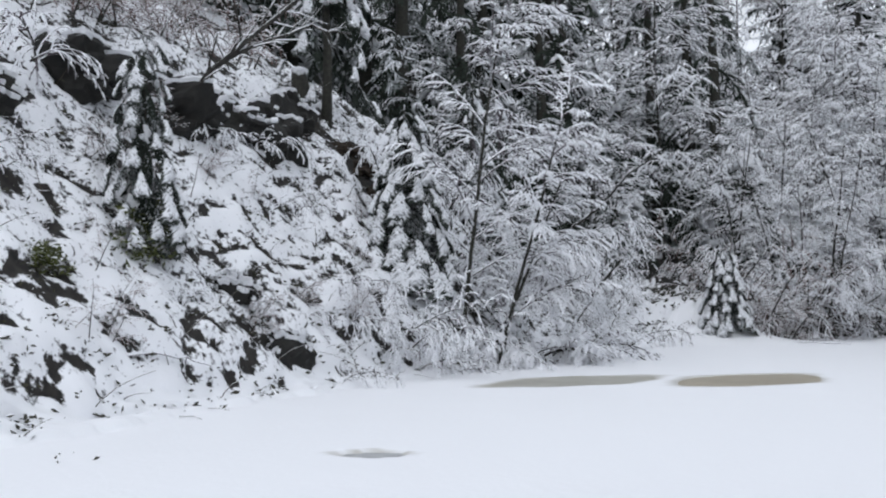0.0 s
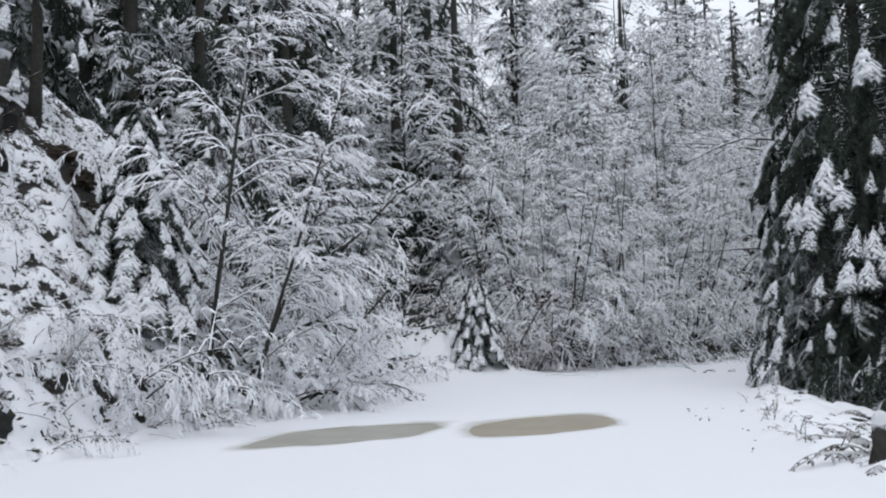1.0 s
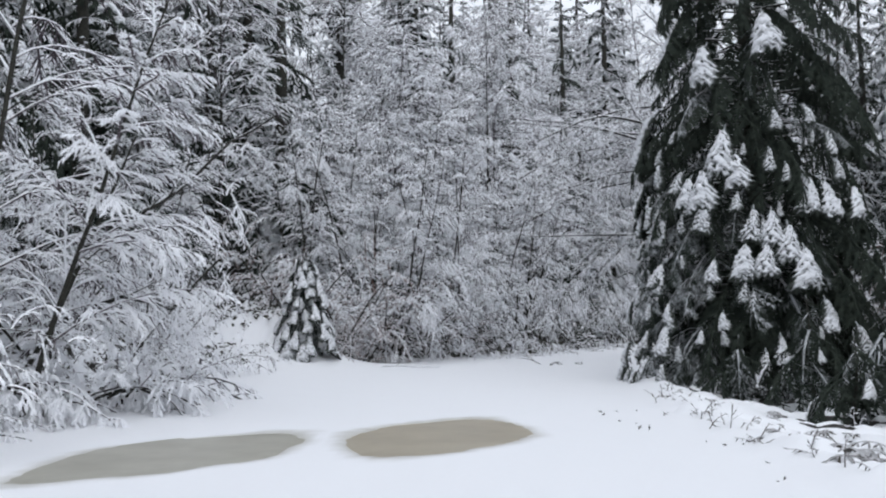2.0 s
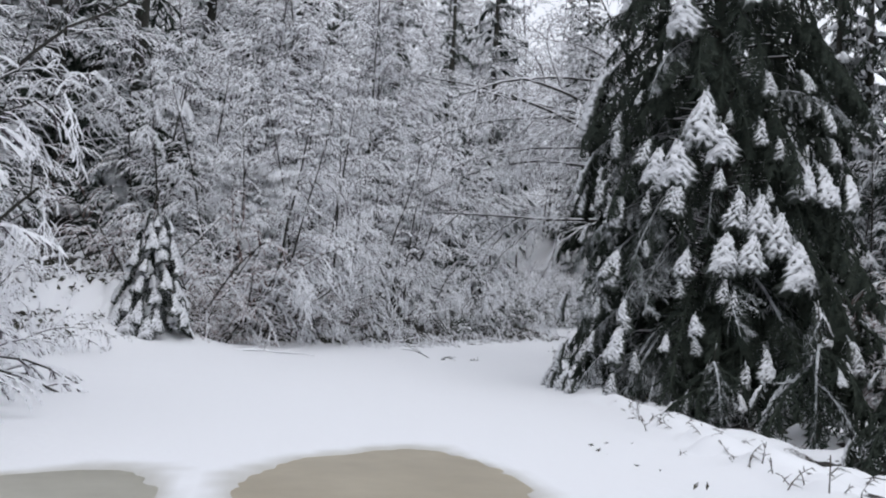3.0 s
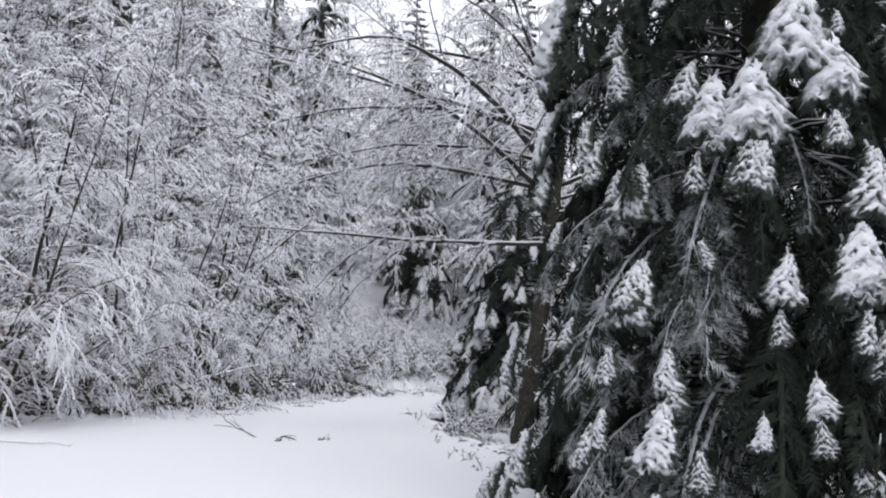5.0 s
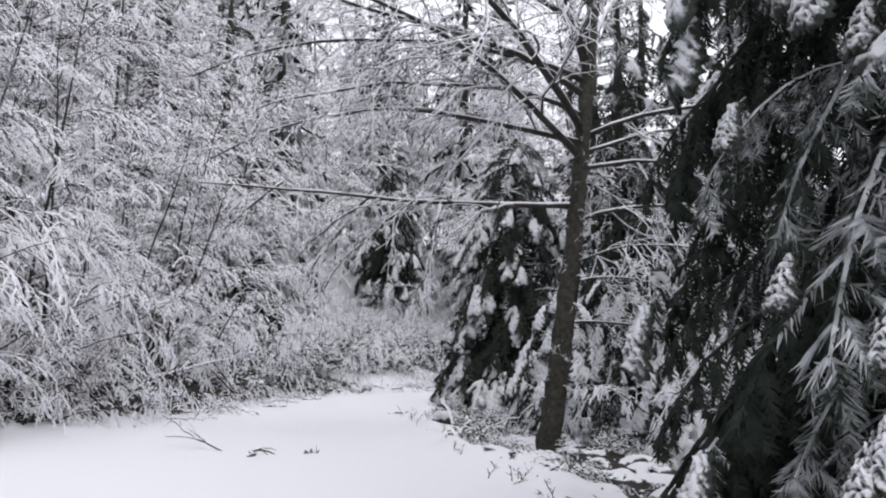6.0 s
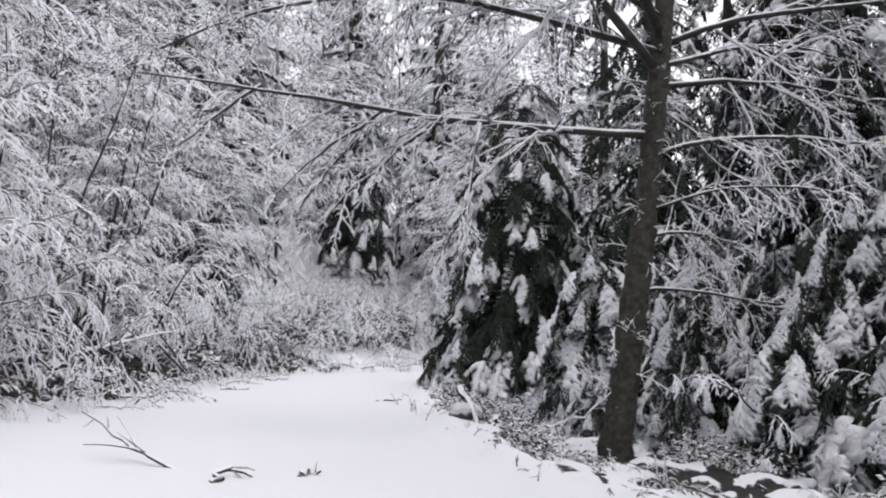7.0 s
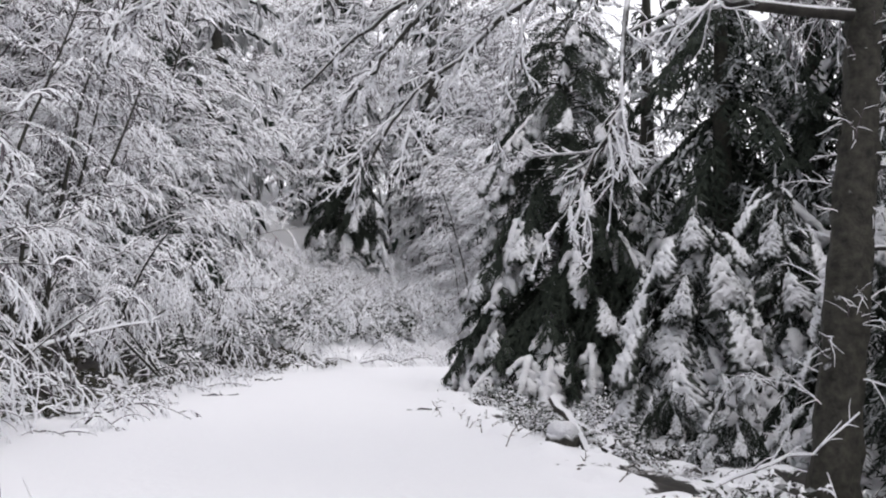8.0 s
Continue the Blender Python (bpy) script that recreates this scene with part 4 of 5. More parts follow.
for x, y, tall, seed in YOUNG:
    fir("young fir bowed under lumps of fresh snow", x, y, tall, 0.26 * tall + 0.2, seed, 30, 0.0, 0.3, 0.05, 16, BOUGHS, group="young firs behind the alder", shape=0.75, dusted=0.5, caps=(26, 1.05))
fir("young snowy fir among dark trunks", 10.8, 33.6, 3.4, 1.2, 48, 46, 0.3, 0.2, 0.05, 18, BOUGHS, shape=0.75, dusted=0.25, caps=(26, 0.6))
fir("small fir hung with snow on the low bank", -6.12, 30.6, 2.9, 0.85, 96, 60, 0.0, 0.45, 0.05, 18, BOUGHS, shape=0.7, dusted=0.9, caps=(60, 0.6))
fir("young fir white with snow on the steep bank", -9.45, 15.5, 3.8, 0.85, 47, 66, 0.0, 0.35, 0.04, 16, BOUGHS, shape=0.6, dusted=0.9, caps=(90, 0.72))
fir("drooping young fir capped with snow on the bank", -9.2, 8.3, 3.1, 0.5, 49, 40, 0.0, 0.4, 0.1, 36, BOUGHS, shape=0.45, dusted=0.6, caps=(46, 0.42))
fir("young fir with a bare stem and snowy crown on the bank", -12.3, 16.6, 6.8, 1.3, 59, 40, 0.0, 0.5, 0.45, 14, BOUGHS, shape=0.5, dusted=0.5, caps=(30, 0.6))
fir("slim young fir white with snow above the bank", -11.9, 23.4, 5.2, 1.1, 60, 36, 0.0, 0.5, 0.04, 14, BOUGHS, shape=0.8, dusted=0.9, caps=(44, 0.6))
for x, y, tall, seed in ((3.3, 18.9, 1.9, 61), (4.2, 17.6, 2.2, 62), (3.0, 16.9, 1.3, 63), (5.0, 18.8, 2.2, 64), (5.0, 16.2, 1.6, 65), (2.7, 20.4, 1.2, 66),  (3.6, 15.3, 1.1, 69), (6.9, 15.0, 2.2, 70), (6.6, 22.6, 2.4, 71), (7.0, 27.4, 2.0, 72), (8.4, 29.8, 2.4, 73), (8.5, 33.3, 1.7, 81), (9.2, 34.7, 1.5, 82), (8.1, 34.9, 1.0, 83), (10.3, 31.9, 2.3, 84), (8.0, 31.3, 1.4, 85), (9.4, 30.2, 1.9, 86), (8.6, 36.4, 0.9, 87)):
    fir("small dark fir with a dusting of snow", x, y, tall, 0.42 * tall + 0.25, seed, 14, 0.0, 0.2 if y > 29 else 0.0, 0.03, 16, BOUGHS, group="small firs under the large one", shape=0.7, dusted=0.6 if y > 29 else 0.3, caps=(12 if y > 29 else 4, 0.38))
for x, y, tall, wide, seed in ((21.5, 76, 19, 3.0, 103), (17.5, 46, 17, 3.4, 51), (14.4, 40.6, 15, 2.8, 52), (15.6, 36.0, 16, 2.9, 53), (19.5, 41, 18, 3.2, 77), (20, 36, 17, 3.2, 78), (16.6, 42.2, 17, 2.9, 92), (17.8, 38.8, 17, 2.9, 93), (16.9, 40.2, 16, 2.6, 94), (12.5, 28.5, 15, 3.0, 54), (11.6, 25.4, 13, 2.6, 58), (-8.6, 42.2, 20, 3.4, 55), (-11.2, 40.6, 19, 3.2, 95), (-13.8, 37.6, 19, 3.2, 97), (-15.6, 31.5, 18, 3.2, 98), (-18.5, 27.5, 18, 3.2, 99), (-13.6, 26.0, 15, 2.8, 105), (-17.2, 18.6, 17, 3.0, 106), (-12.6, 30.5, 16, 2.8, 107), (-19.5, 22.5, 18, 3.2, 108), (2.6, 54.5, 20, 3.2, 100), (-0.6, 58.5, 22, 3.2, 101), (6.2, 58.0, 20, 3.0, 102), (-15, 24.5, 17, 3.2, 88), (-17.5, 29, 19, 3.4, 89), (-13, 34, 18, 3.2, 90), (4.0, 66, 30, 3.4, 57)):
    fir("tall dark fir with light snow on its boughs", x, y, tall, wide, seed, 84 if 13 < x < 18.5 and 34 < y < 43 else 70 if 11 < x < 13 and y < 30 else 34, 0.0, 0.2, 0.04, 10, PLAIN_BOUGHS, group="dark firs in the woods", shape=0.7, dusted=0.5)


fir("slim dark fir at the bend with snow on the bough tips", 19.3, 69.8, 11.0, 2.5, 56, 110, 0.05, 0.25, 0.04, 14, MID_BOUGHS, shape=0.6, dusted=0.1, root_at=0.3, caps=(30, 1.0))


# ---- the wooded ridge far behind ----
def ridge():
    g = np.random.default_rng(71)
    n = 560
    az = g.uniform(0, 2 * np.pi, n)
    far = g.uniform(110, 190, n)
    x, y = far * np.cos(az), 30 + far * np.sin(az)
    z0 = 0.10 * (far - 80) + 2 * waves(x, y, 0.03, 5)
    tall = g.uniform(11, 18, n)
    pieces = []
    for lay in range(6):
        lo, r = lay / 6.5, (1 - lay / 6.3)
        k = 7
        a = 2 * np.pi * (np.arange(k)[None] + g.random((n, k)) * 0.7) / k
        rad = (4.2 * r * g.uniform(0.75, 1.2, (n, k)))
        ring = np.stack([x[:, None] + rad * np.cos(a), y[:, None] + rad * np.sin(a), (z0 + tall * lo)[:, None] - g.uniform(0, 1.5, (n, k))], -1)
        top = np.stack([x, y, z0 + tall * (lo + 0.32)], -1)[:, None]
        V = np.concatenate([ring, top], 1).reshape(-1, 3)
        o = (np.arange(n) * (k + 1))[:, None]
        j = np.arange(k)
        pieces.append((V, [np.stack(np.broadcast_arrays(o + j, o + (j + 1) % k, o + k), -1).reshape(-1, 3)]))
    # grey lifted above the nearer needles: mist between the trees put into the colour
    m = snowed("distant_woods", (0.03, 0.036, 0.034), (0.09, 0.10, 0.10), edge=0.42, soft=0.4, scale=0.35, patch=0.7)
    tagged(new("distant_woods", mesh("distant_woods", *merge(pieces), m)), "conifer woods on the far ridge, dusted with snow and greyed for mist", "woods", kind="stuff")
    k, rings = 96, 5
    a = 2 * np.pi * np.arange(k) / k
    V = []
    for i in range(rings):
        d = 100 + 30 * i
        X, Y = d * np.cos(a), 30 + d * np.sin(a)
        V.append(np.stack([X, Y, 0.10 * (d - 80) + 2 * waves(X, Y, 0.03, 5) - 1 - 9 * (i == 0)], -1))
    i = np.arange(rings - 1)[:, None] * k
    j = np.arange(k)
    q = np.stack(np.broadcast_arrays(i + j, i + (j + 1) % k, i + k + (j + 1) % k, i + k + j), -1).reshape(-1, 4)
    tagged(new("backdrop", mesh("backdrop", np.concatenate(V), [q], MAT_HILL, True)), "snowy hillside under the far woods", "hillside", kind="structure")


ridge()


# ---- the alder that leans over the road ----
MAT_TRUNK = snowed("alder_bark", (0.008, 0.008, 0.006), (0.06, 0.057, 0.045), edge=0.57, soft=0.08, scale=11, patch=0.75)
next(k for k in MAT_TRUNK.node_tree.nodes if k.bl_idname == "ShaderNodeBump").inputs["Strength"].default_value = 1.0


MAT_ALDER_TWIG = snowed("alder_twigs", (0.02, 0.017, 0.019), (0.08, 0.066, 0.072), edge=-0.26, soft=0.25, patch=0.5)


def alder():
    g = np.random.default_rng(61)
    root = empty("alder_tree", "bare alder with dark trunk and snowy boughs over the road", "tree")
    root.location = (6.63, 32.74, height_at(6.63, 32.74))
    u = np.linspace(0, 1, 90)
    P = np.stack([1.5 * u + 0.08 * np.sin(5 * u), 0.05 * u, -0.3 + 11.3 * u], -1)[None]
    part("trunk", mesh("trunk", *rugged(tubes(P, (0.2 * (1 - 0.55 * u) + 0.03 * np.exp(-14 * u))[None], 20), 0.015, g), MAT_TRUNK, True), root, "dark rough bark with moss and snow flecks")
    S, SR = offshoots(P[:, 6:48], np.full((1, 42), 0.03), 46, 0.05, 1.0, 1.25, 0.14, 5, 0.3, 0.16, g, 0.4, 0.1, 0.008)
    S2, SR2 = offshoots(S, SR, 5, 0.2, 1.0, 0.8, 0.45, 3, 0.3, 0.15, g, 0.7, 0, 0.006)
    part("shoot_spray", mesh("shoot_spray", *merge([tubes(S, SR, 3), tubes(S2, SR2, 3)]), MAT_TWIG), root, "thin side shoots lined with snow")["kind"] = "stuff"
    limbs = [  # height on the trunk, direction, length, droop
        (4.5, (-0.97, 0.23, -0.03), 6.8, 0.16), (5.4, (-0.75, -0.1, 0.75), 8.0, 0.9), (5.9, (-0.8, -0.4, 0.75), 8.5, 0.9),
        (5.2, (0.9, -0.3, 0.3), 5.5, 0.4), (4.2, (0.8, -0.6, 0.25), 4.5, 0.5), (7.0, (-0.6, -0.5, 0.7), 6.0, 0.6),
        (7.6, (0.6, 0.4, 0.7), 5.0, 0.5), (8.4, (-0.6, 0.3, 0.8), 5.5, 0.6), (2.3, (0.9, -0.2, 0.15), 3.2, 0.3), (6.6, (-0.9, 0.1, 0.5), 7.5, 0.7), (5.8, (0.7, -0.5, 0.5), 6.0, 0.5), (7.2, (-0.7, -0.5, 0.6), 6.0, 0.7), (4.9, (0.6, 0.7, 0.4), 4.5, 0.5), (3.0, (0.85, 0.3, 0.3), 3.6, 0.4), (3.4, (0.5, -0.85, 0.3), 3.0, 0.5),
        (5.7, (-0.9, 0.25, 0.35), 7.0, 0.7), (6.2, (-0.95, 0.0, 0.35), 6.5, 0.8), (6.9, (-0.85, 0.3, 0.45), 7.5, 0.9), (7.8, (-0.8, -0.1, 0.5), 7.0, 0.9), (5.5, (0.85, 0.1, 0.4), 5.0, 0.6)]

    def clothe(L, R, per, reach, hang, mat, open_angle=0.75, fine=0.0095):
        A, AR = offshoots(L, R, per, 0.12, 1.0, open_angle, reach, 8, hang, 0.15, g, 0.5, -0.03, 0.013, flat=0.45)
        B, BR = offshoots(A, AR, 8, 0.15, 1.0, 0.75, 0.38, 5, 0.45, 0.2, g, 0.6, 0, fine, flat=0.3)
        C, CR = offshoots(B, BR, 4, 0.15, 1.0, 0.7, 0.45, 2, 0.4, 0.15, g, 0.8, 0, 0.008)
        limb = part("limb", mesh("limb", *tubes(L, R, 8), MAT_LIMB, True), root)
        part("twig_spray", mesh("twig_spray", *merge([tubes(A, AR, 5), tubes(B, BR, 3), spikes(C, CR[:, 0] * 1.25)]), mat), limb, "twigs lined with snow" if mat == MAT_TWIG else "dark twigs with snow along their tops")

    for z, d, ln, droop in limbs:
        f = (z + 0.3) / 11.3
        s = np.array([[1.5 * f + 0.08 * np.sin(5 * f), 0.05 * f, z]])
        L = lines(s, np.array([d]), np.array([ln]), 11, droop, 0.055, g)
        R = (0.0125 * ln * np.linspace(0.75, 0.14, 11))[None]
        clothe(L, R, (9 if z == 4.5 else 18), 0.26 if z == 4.5 else 0.35, 0.8, MAT_ALDER_TWIG if d[0] < 0 else MAT_TWIG, 0.75, 0.0105)
    # the forks of the long level limb, hanging out over the road
    for pts, r in (([(4.95, 33.33, 4.22), (4.27, 33.49, 4.04), (3.84, 33.59, 3.68), (3.55, 33.66, 3.35), (3.17, 33.75, 3.0), (2.85, 33.81, 2.55)], 0.042), ([(3.67, 33.63, 4.2), (3.36, 33.7, 3.92), (2.98, 33.79, 3.61), (2.66, 33.87, 3.35), (2.3, 33.94, 2.9)], 0.034),
                   ([(3.25, 33.74, 3.8), (2.89, 33.82, 3.2), (2.68, 33.87, 2.92), (2.45, 33.91, 2.5)], 0.026), ([(4.62, 32.95, 4.0), (4.44, 32.83, 3.21), (4.31, 32.86, 2.69), (4.12, 32.91, 2.29), (3.85, 32.96, 1.95)], 0.028), ([(2.1, 34.0, 4.3), (1.7, 34.1, 3.95), (1.3, 34.1, 3.5), (0.9, 34.2, 3.15)], 0.03)):
        Q = np.array(pts) - np.array(root.location)
        t = np.linspace(0, len(Q) - 1, 11)
        L = np.stack([np.interp(t, np.arange(len(Q)), Q[:, k]) for k in range(3)], -1)[None]
        L[0, 1:] += g.normal(0, 0.02, (10, 3))
        clothe(L, (r * np.linspace(0.9, 0.22, 11))[None], 13, 0.42, 0.35, MAT_ALDER_TWIG, 0.5, 0.011)


alder()


# ---- the steep bank: snow cushions, bramble, stalks, rocks ----
def bank_spots(n, seed, y0=2.5, y1=27.0, deep=6.5):
    g = np.random.default_rng(seed)
    y = g.uniform(y0, y1, n * 2)
    edge = np.interp(y, LEFT[:, 1], LEFT[:, 0])
    x = edge - 0.05 - deep * g.random(n * 2) ** 1.3
    x, y = x[:n], y[:n]
    return x, y, height(x, y), g


def leaves(name, label, x, y, z, g, per, size, rise, mat):
    """Tufts of small bent leaves."""
    k = len(x)
    C = np.repeat(np.stack([x, y, z], -1), per, 0) + g.normal(0, 1, (k * per, 3)) * np.array([0.09, 0.09, 0.05]) + np.array([0, 0, rise])
    d = unit(g.normal(0, 1, (k * per, 3)) * np.array([1, 1, 0.5]))
    side = unit(np.cross(d, g.normal(0, 1, d.shape)))
    nn = np.cross(side, d)
    ln = size * g.uniform(0.5, 1.4, (k * per, 1))
    V = np.stack([C - d * ln, C + side * ln * 0.45 - nn * ln * 0.18, C + d * ln, C - side * ln * 0.45 - nn * ln * 0.18, C + nn * 0.012], 1)
    o = (np.arange(k * per) * 5)[:, None]
    f = np.concatenate([o + np.array(q) for q in ((0, 1, 4), (1, 2, 4), (2, 3, 4), (3, 0, 4), (1, 0, 3), (1, 3, 2))])
    return tagged(new(name, mesh(name, V.reshape(-1, 3), [f], mat)), label, "undergrowth", kind="stuff")


x, y, z, g = bank_spots(2600, 82)
leaves("bramble", "dark bramble leaves poking through the snow on the bank", x, y, z, g, 9, 0.045, 0.04, MAT_LEAF)
x, y, z, g = bank_spots(900, 86, 28.0, 56.0, 4.0)
leaves("roadside_leaves", "dark dead leaves in the snowy brush by the road", x, y, z, g, 6, 0.08, 0.12, MAT_LEAF)
x, y, z, g = bank_spots(330, 83)
d = unit(np.stack([g.uniform(0.1, 1.2, len(x)), g.normal(0, 0.6, len(x)), g.uniform(0.4, 1.4, len(x))], -1))
P = lines(np.stack([x, y, z - 0.05], -1), d, g.uniform(0.25, 0.9, len(x)), 5, 0.7, 0.08, g)
tagged(new("dead_stalks", mesh("dead_stalks", *tubes(P, np.full((len(x), 1), 0.009) * np.linspace(1, 0.4, 5), 4), MAT_FERN)), "bent dead stalks on the bank with snow on them", "undergrowth", kind="stuff")


def leafy_shrub(label, x, y, wide, tall, seed, mat, count=420, size=0.09):
    """A low dome of short stems with stiff leaves."""
    g = np.random.default_rng(seed)
    d = unit(g.normal(0, 1, (count, 3)) * np.array([1, 1, 0.8]) + np.array([0, 0, 0.5]))
    P = d * np.array([wide, wide, tall]) * g.uniform(0.55, 1.05, (count, 1)) * (1 + 0.25 * waves(4 * d[:, 0], 4 * d[:, 1], 1.0, seed))[:, None]
    P[:, 2] = np.abs(P[:, 2])
    root = empty("leafy_shrub", label, "shrub", "leafy shrubs")
    root.location = (x, y, height_at(x, y) - 0.05)
    S = np.stack([g.normal(0, 0.06, (3, 3)) * (1, 1, 0), P[:3]], 1)
    for k in range(3):
        part("stem", mesh("stem", *tubes(S[k:k + 1], np.array([[0.016, 0.007]]), 4), MAT_BARK), root)
    leaf = leaves("foliage", "", P[:, 0], P[:, 1], P[:, 2], g, 3, size, 0.0, mat)
    leaf.parent = root
    for key in ("label", "category"):
        if key in leaf:
            del leaf[key]


for x, y, wide, tall, seed in ((9.0, 55.2, 0.9, 1.1, 301), (8.0, 53.9, 0.8, 0.8, 302), (10.2, 56.6, 1.0, 1.1, 303), (6.4, 51.6, 0.7, 0.7, 304), (11.6, 57.6, 0.9, 0.9, 305), (5.2, 48.6, 0.6, 0.6, 306), (7.4, 55.0, 0.8, 1.3, 307), (12.9, 58.2, 0.7, 0.8, 308), (12.3, 59.6, 1.0, 1.3, 309), (14.2, 60.6, 1.1, 1.4, 310), (13.5, 58.6, 0.8, 0.9, 314), (15.4, 59.6, 0.9, 1.0, 315), (16.4, 61.4, 1.1, 1.3, 316), (17.8, 60.9, 0.9, 1.0, 317), (14.3, 62.6, 1.0, 1.3, 318), (11.0, 58.6, 0.9, 1.2, 319), (18.9, 63.4, 1.1, 1.3, 350), (16.2, 64.2, 1.0, 1.2, 351), (20.6, 62.6, 1.0, 1.2, 352), (8.9, 57.4, 0.8, 1.0, 353)):
    leafy_shrub("dark leafy evergreen shrub with snow on its leaves", x, y, wide, tall, seed, MAT_EVERGREEN)
for k, (x, y) in enumerate(scatter(24, 3, 13, 27, 41, 0.6, 48, lambda dl, dr: 0.3 < dr < 4.2)):
    leafy_shrub("low leafy evergreen plant half buried in snow", x, y, 0.3 + 0.2 * (k % 3) / 2, 0.28 + 0.25 * (k % 4) / 3, 320 + k, MAT_EVERGREEN, 230, 0.036)
for x, y, wide, tall, seed in ((-9.15, 8.15, 0.38, 0.6, 311), (-9.4, 8.6, 0.32, 0.5, 312), (-8.85, 6.5, 0.22, 0.25, 313)):
    leafy_shrub("dull green broom bush at the foot of a sapling", x, y, wide, tall, seed, MAT_BROOM, 220, 0.05)


def boulder(name, label, x, y, z, size, seed, mat=None, lift=0.0):
    g = np.random.default_rng(seed)
    bm = bmesh.new()
    bmesh.ops.create_icosphere(bm, subdivisions=4, radius=1.0)
    off = Vector(g.uniform(-9, 9, 3))
    for v in bm.verts:
        k = 1 + 0.45 * noise.noise(v.co * 1.3 + off) + 0.28 * noise.noise(v.co * 3.3 + off) + 0.1 * noise.noise(v.co * 8 + off)
        v.co = Vector((v.co.x * size[0], v.co.y * size[1], v.co.z * size[2])) * k
    me = bpy.data.meshes.new(name)
    bm.to_mesh(me)
    bm.free()
    me.materials.append(mat or MAT_SHADE_ROCK)
    ob = tagged(new(name, me), label, "rock")
    ob.matrix_basis = pose(x, y, z + lift, 0, 0, float(g.uniform(0, 360)))
    return ob


def cap_mesh(me):
    """A layer of snow on the upward faces of a rock."""
    bm = bmesh.new()
    bm.from_mesh(me)
    bm.normal_update()
    bmesh.ops.delete(bm, geom=[f for f in bm.faces if f.normal.z < 0.78], context="FACES")
    for v in bm.verts:
        v.co.z += 0.004
    bmesh.ops.solidify(bm, geom=list(bm.faces), thickness=-0.06)
    cap = bpy.data.meshes.new("snow_cap")
    bm.to_mesh(cap)
    bm.free()
    cap.materials.append(MAT_SNOW)
    return cap


for x, y, sx, sy, sz, seed in ((-11.3, 8.8, 0.7, 0.85, 0.6, 1), (-11.4, 10.7, 0.7, 0.95, 0.65, 2), (-11.5, 12.4, 0.5, 0.6, 0.4, 3), (-11.5, 13.6, 0.7, 0.85, 0.75, 4), (-12.1, 14.9, 0.5, 0.6, 0.5, 5), (-10.3, 6.6, 0.45, 0.5, 0.4, 6), (-8.35, 10.3, 0.16, 0.5, 0.3, 7), (-8.9, 9.7, 0.2, 0.4, 0.22, 8)):
    rock = boulder("rock_outcrop", "overhanging rock outcrop capped with snow on the bank, blackened for its shaded hollows", x, y, height_at(x, y) + 0.05, (sx, sy, sz), 90 + seed)
    rock["group"] = "rocks on the bank"
    part("snow_cap", cap_mesh(rock.data), rock, "snow lying on the ledge")
for x, y, seed in ((-11.9, 16.6, 1), (-11.5, 16.8, 2), (-11.1, 16.9, 3), (-10.7, 17.0, 4), (-10.4, 17.3, 5)):
    ob = boulder("soil_clod", "bare brown earth slipping down the snowy bank", x, y, height_at(x, y) - 0.08, (0.4, 0.34, 0.22), 100 + seed, MAT_SOIL)
    tagged(ob, category="soil", group="bare earth on the bank")


def stump(x, y, tall, r, seed, lean=0.0):
    g = np.random.default_rng(seed)
    root = empty("tree_stump", "dark rotten tree stump with a cap of snow", "stump")
    root.location = (x, y, height_at(x, y))
    u = np.linspace(0, 1, 6)
    P = np.stack([lean * u, 0 * u, -0.2 + (tall + 0.2) * u], -1)[None]
    v, f = tubes(P, (r * (1.25 - 0.35 * u))[None], 12)
    v = v + g.normal(0, 0.02, v.shape)
    part("wood", mesh("wood", v, f, MAT_BARK, True), root)
    part("snow_cap", mesh("snow_cap", *blobs(np.array([[lean, 0, tall + 0.03]]), np.array([[[r * 1.05, 0, 0], [0, r * 1.05, 0], [0, 0, 0.1]]]), g, 0.06, 6, 12), MAT_SNOW, True), root)


stump(-12.6, 16.0, 0.75, 0.2, 1)
stump(5.78, 35.2, 0.2, 0.17, 2, 0.05)
stump(0.62, 10.25, 0.34, 0.07, 3, 0.06)


def stick(name, label, pts, r, seed, twigs=6, mat=None, cat="fallen branch"):
    """A fallen branch through a few points, with side twigs."""
    g = np.random.default_rng(seed)
    pts = np.array(pts, float)
    t = np.linspace(0, len(pts) - 1, 10)
    P = np.stack([np.interp(t, np.arange(len(pts)), pts[:, k]) for k in range(3)], -1)[None]
    P[0, 1:-1] += g.normal(0, 0.025, (8, 3))
    R = (r * np.linspace(1, 0.35, 10))[None]
    A, AR = offshoots(P, R, twigs, 0.2, 1.0, 0.7, 0.28, 4, 0.25, 0.15, g, 0.6, 0.05, 0.005)
    ob = tagged(new(name, mesh(name, *tubes(P, R, 6), mat or MAT_TWIG)), label, cat)
    for k in range(len(A)):
        part("side_twig", mesh("side_twig", *tubes(A[k:k + 1], AR[k:k + 1], 3), mat or MAT_TWIG), ob)
    return ob


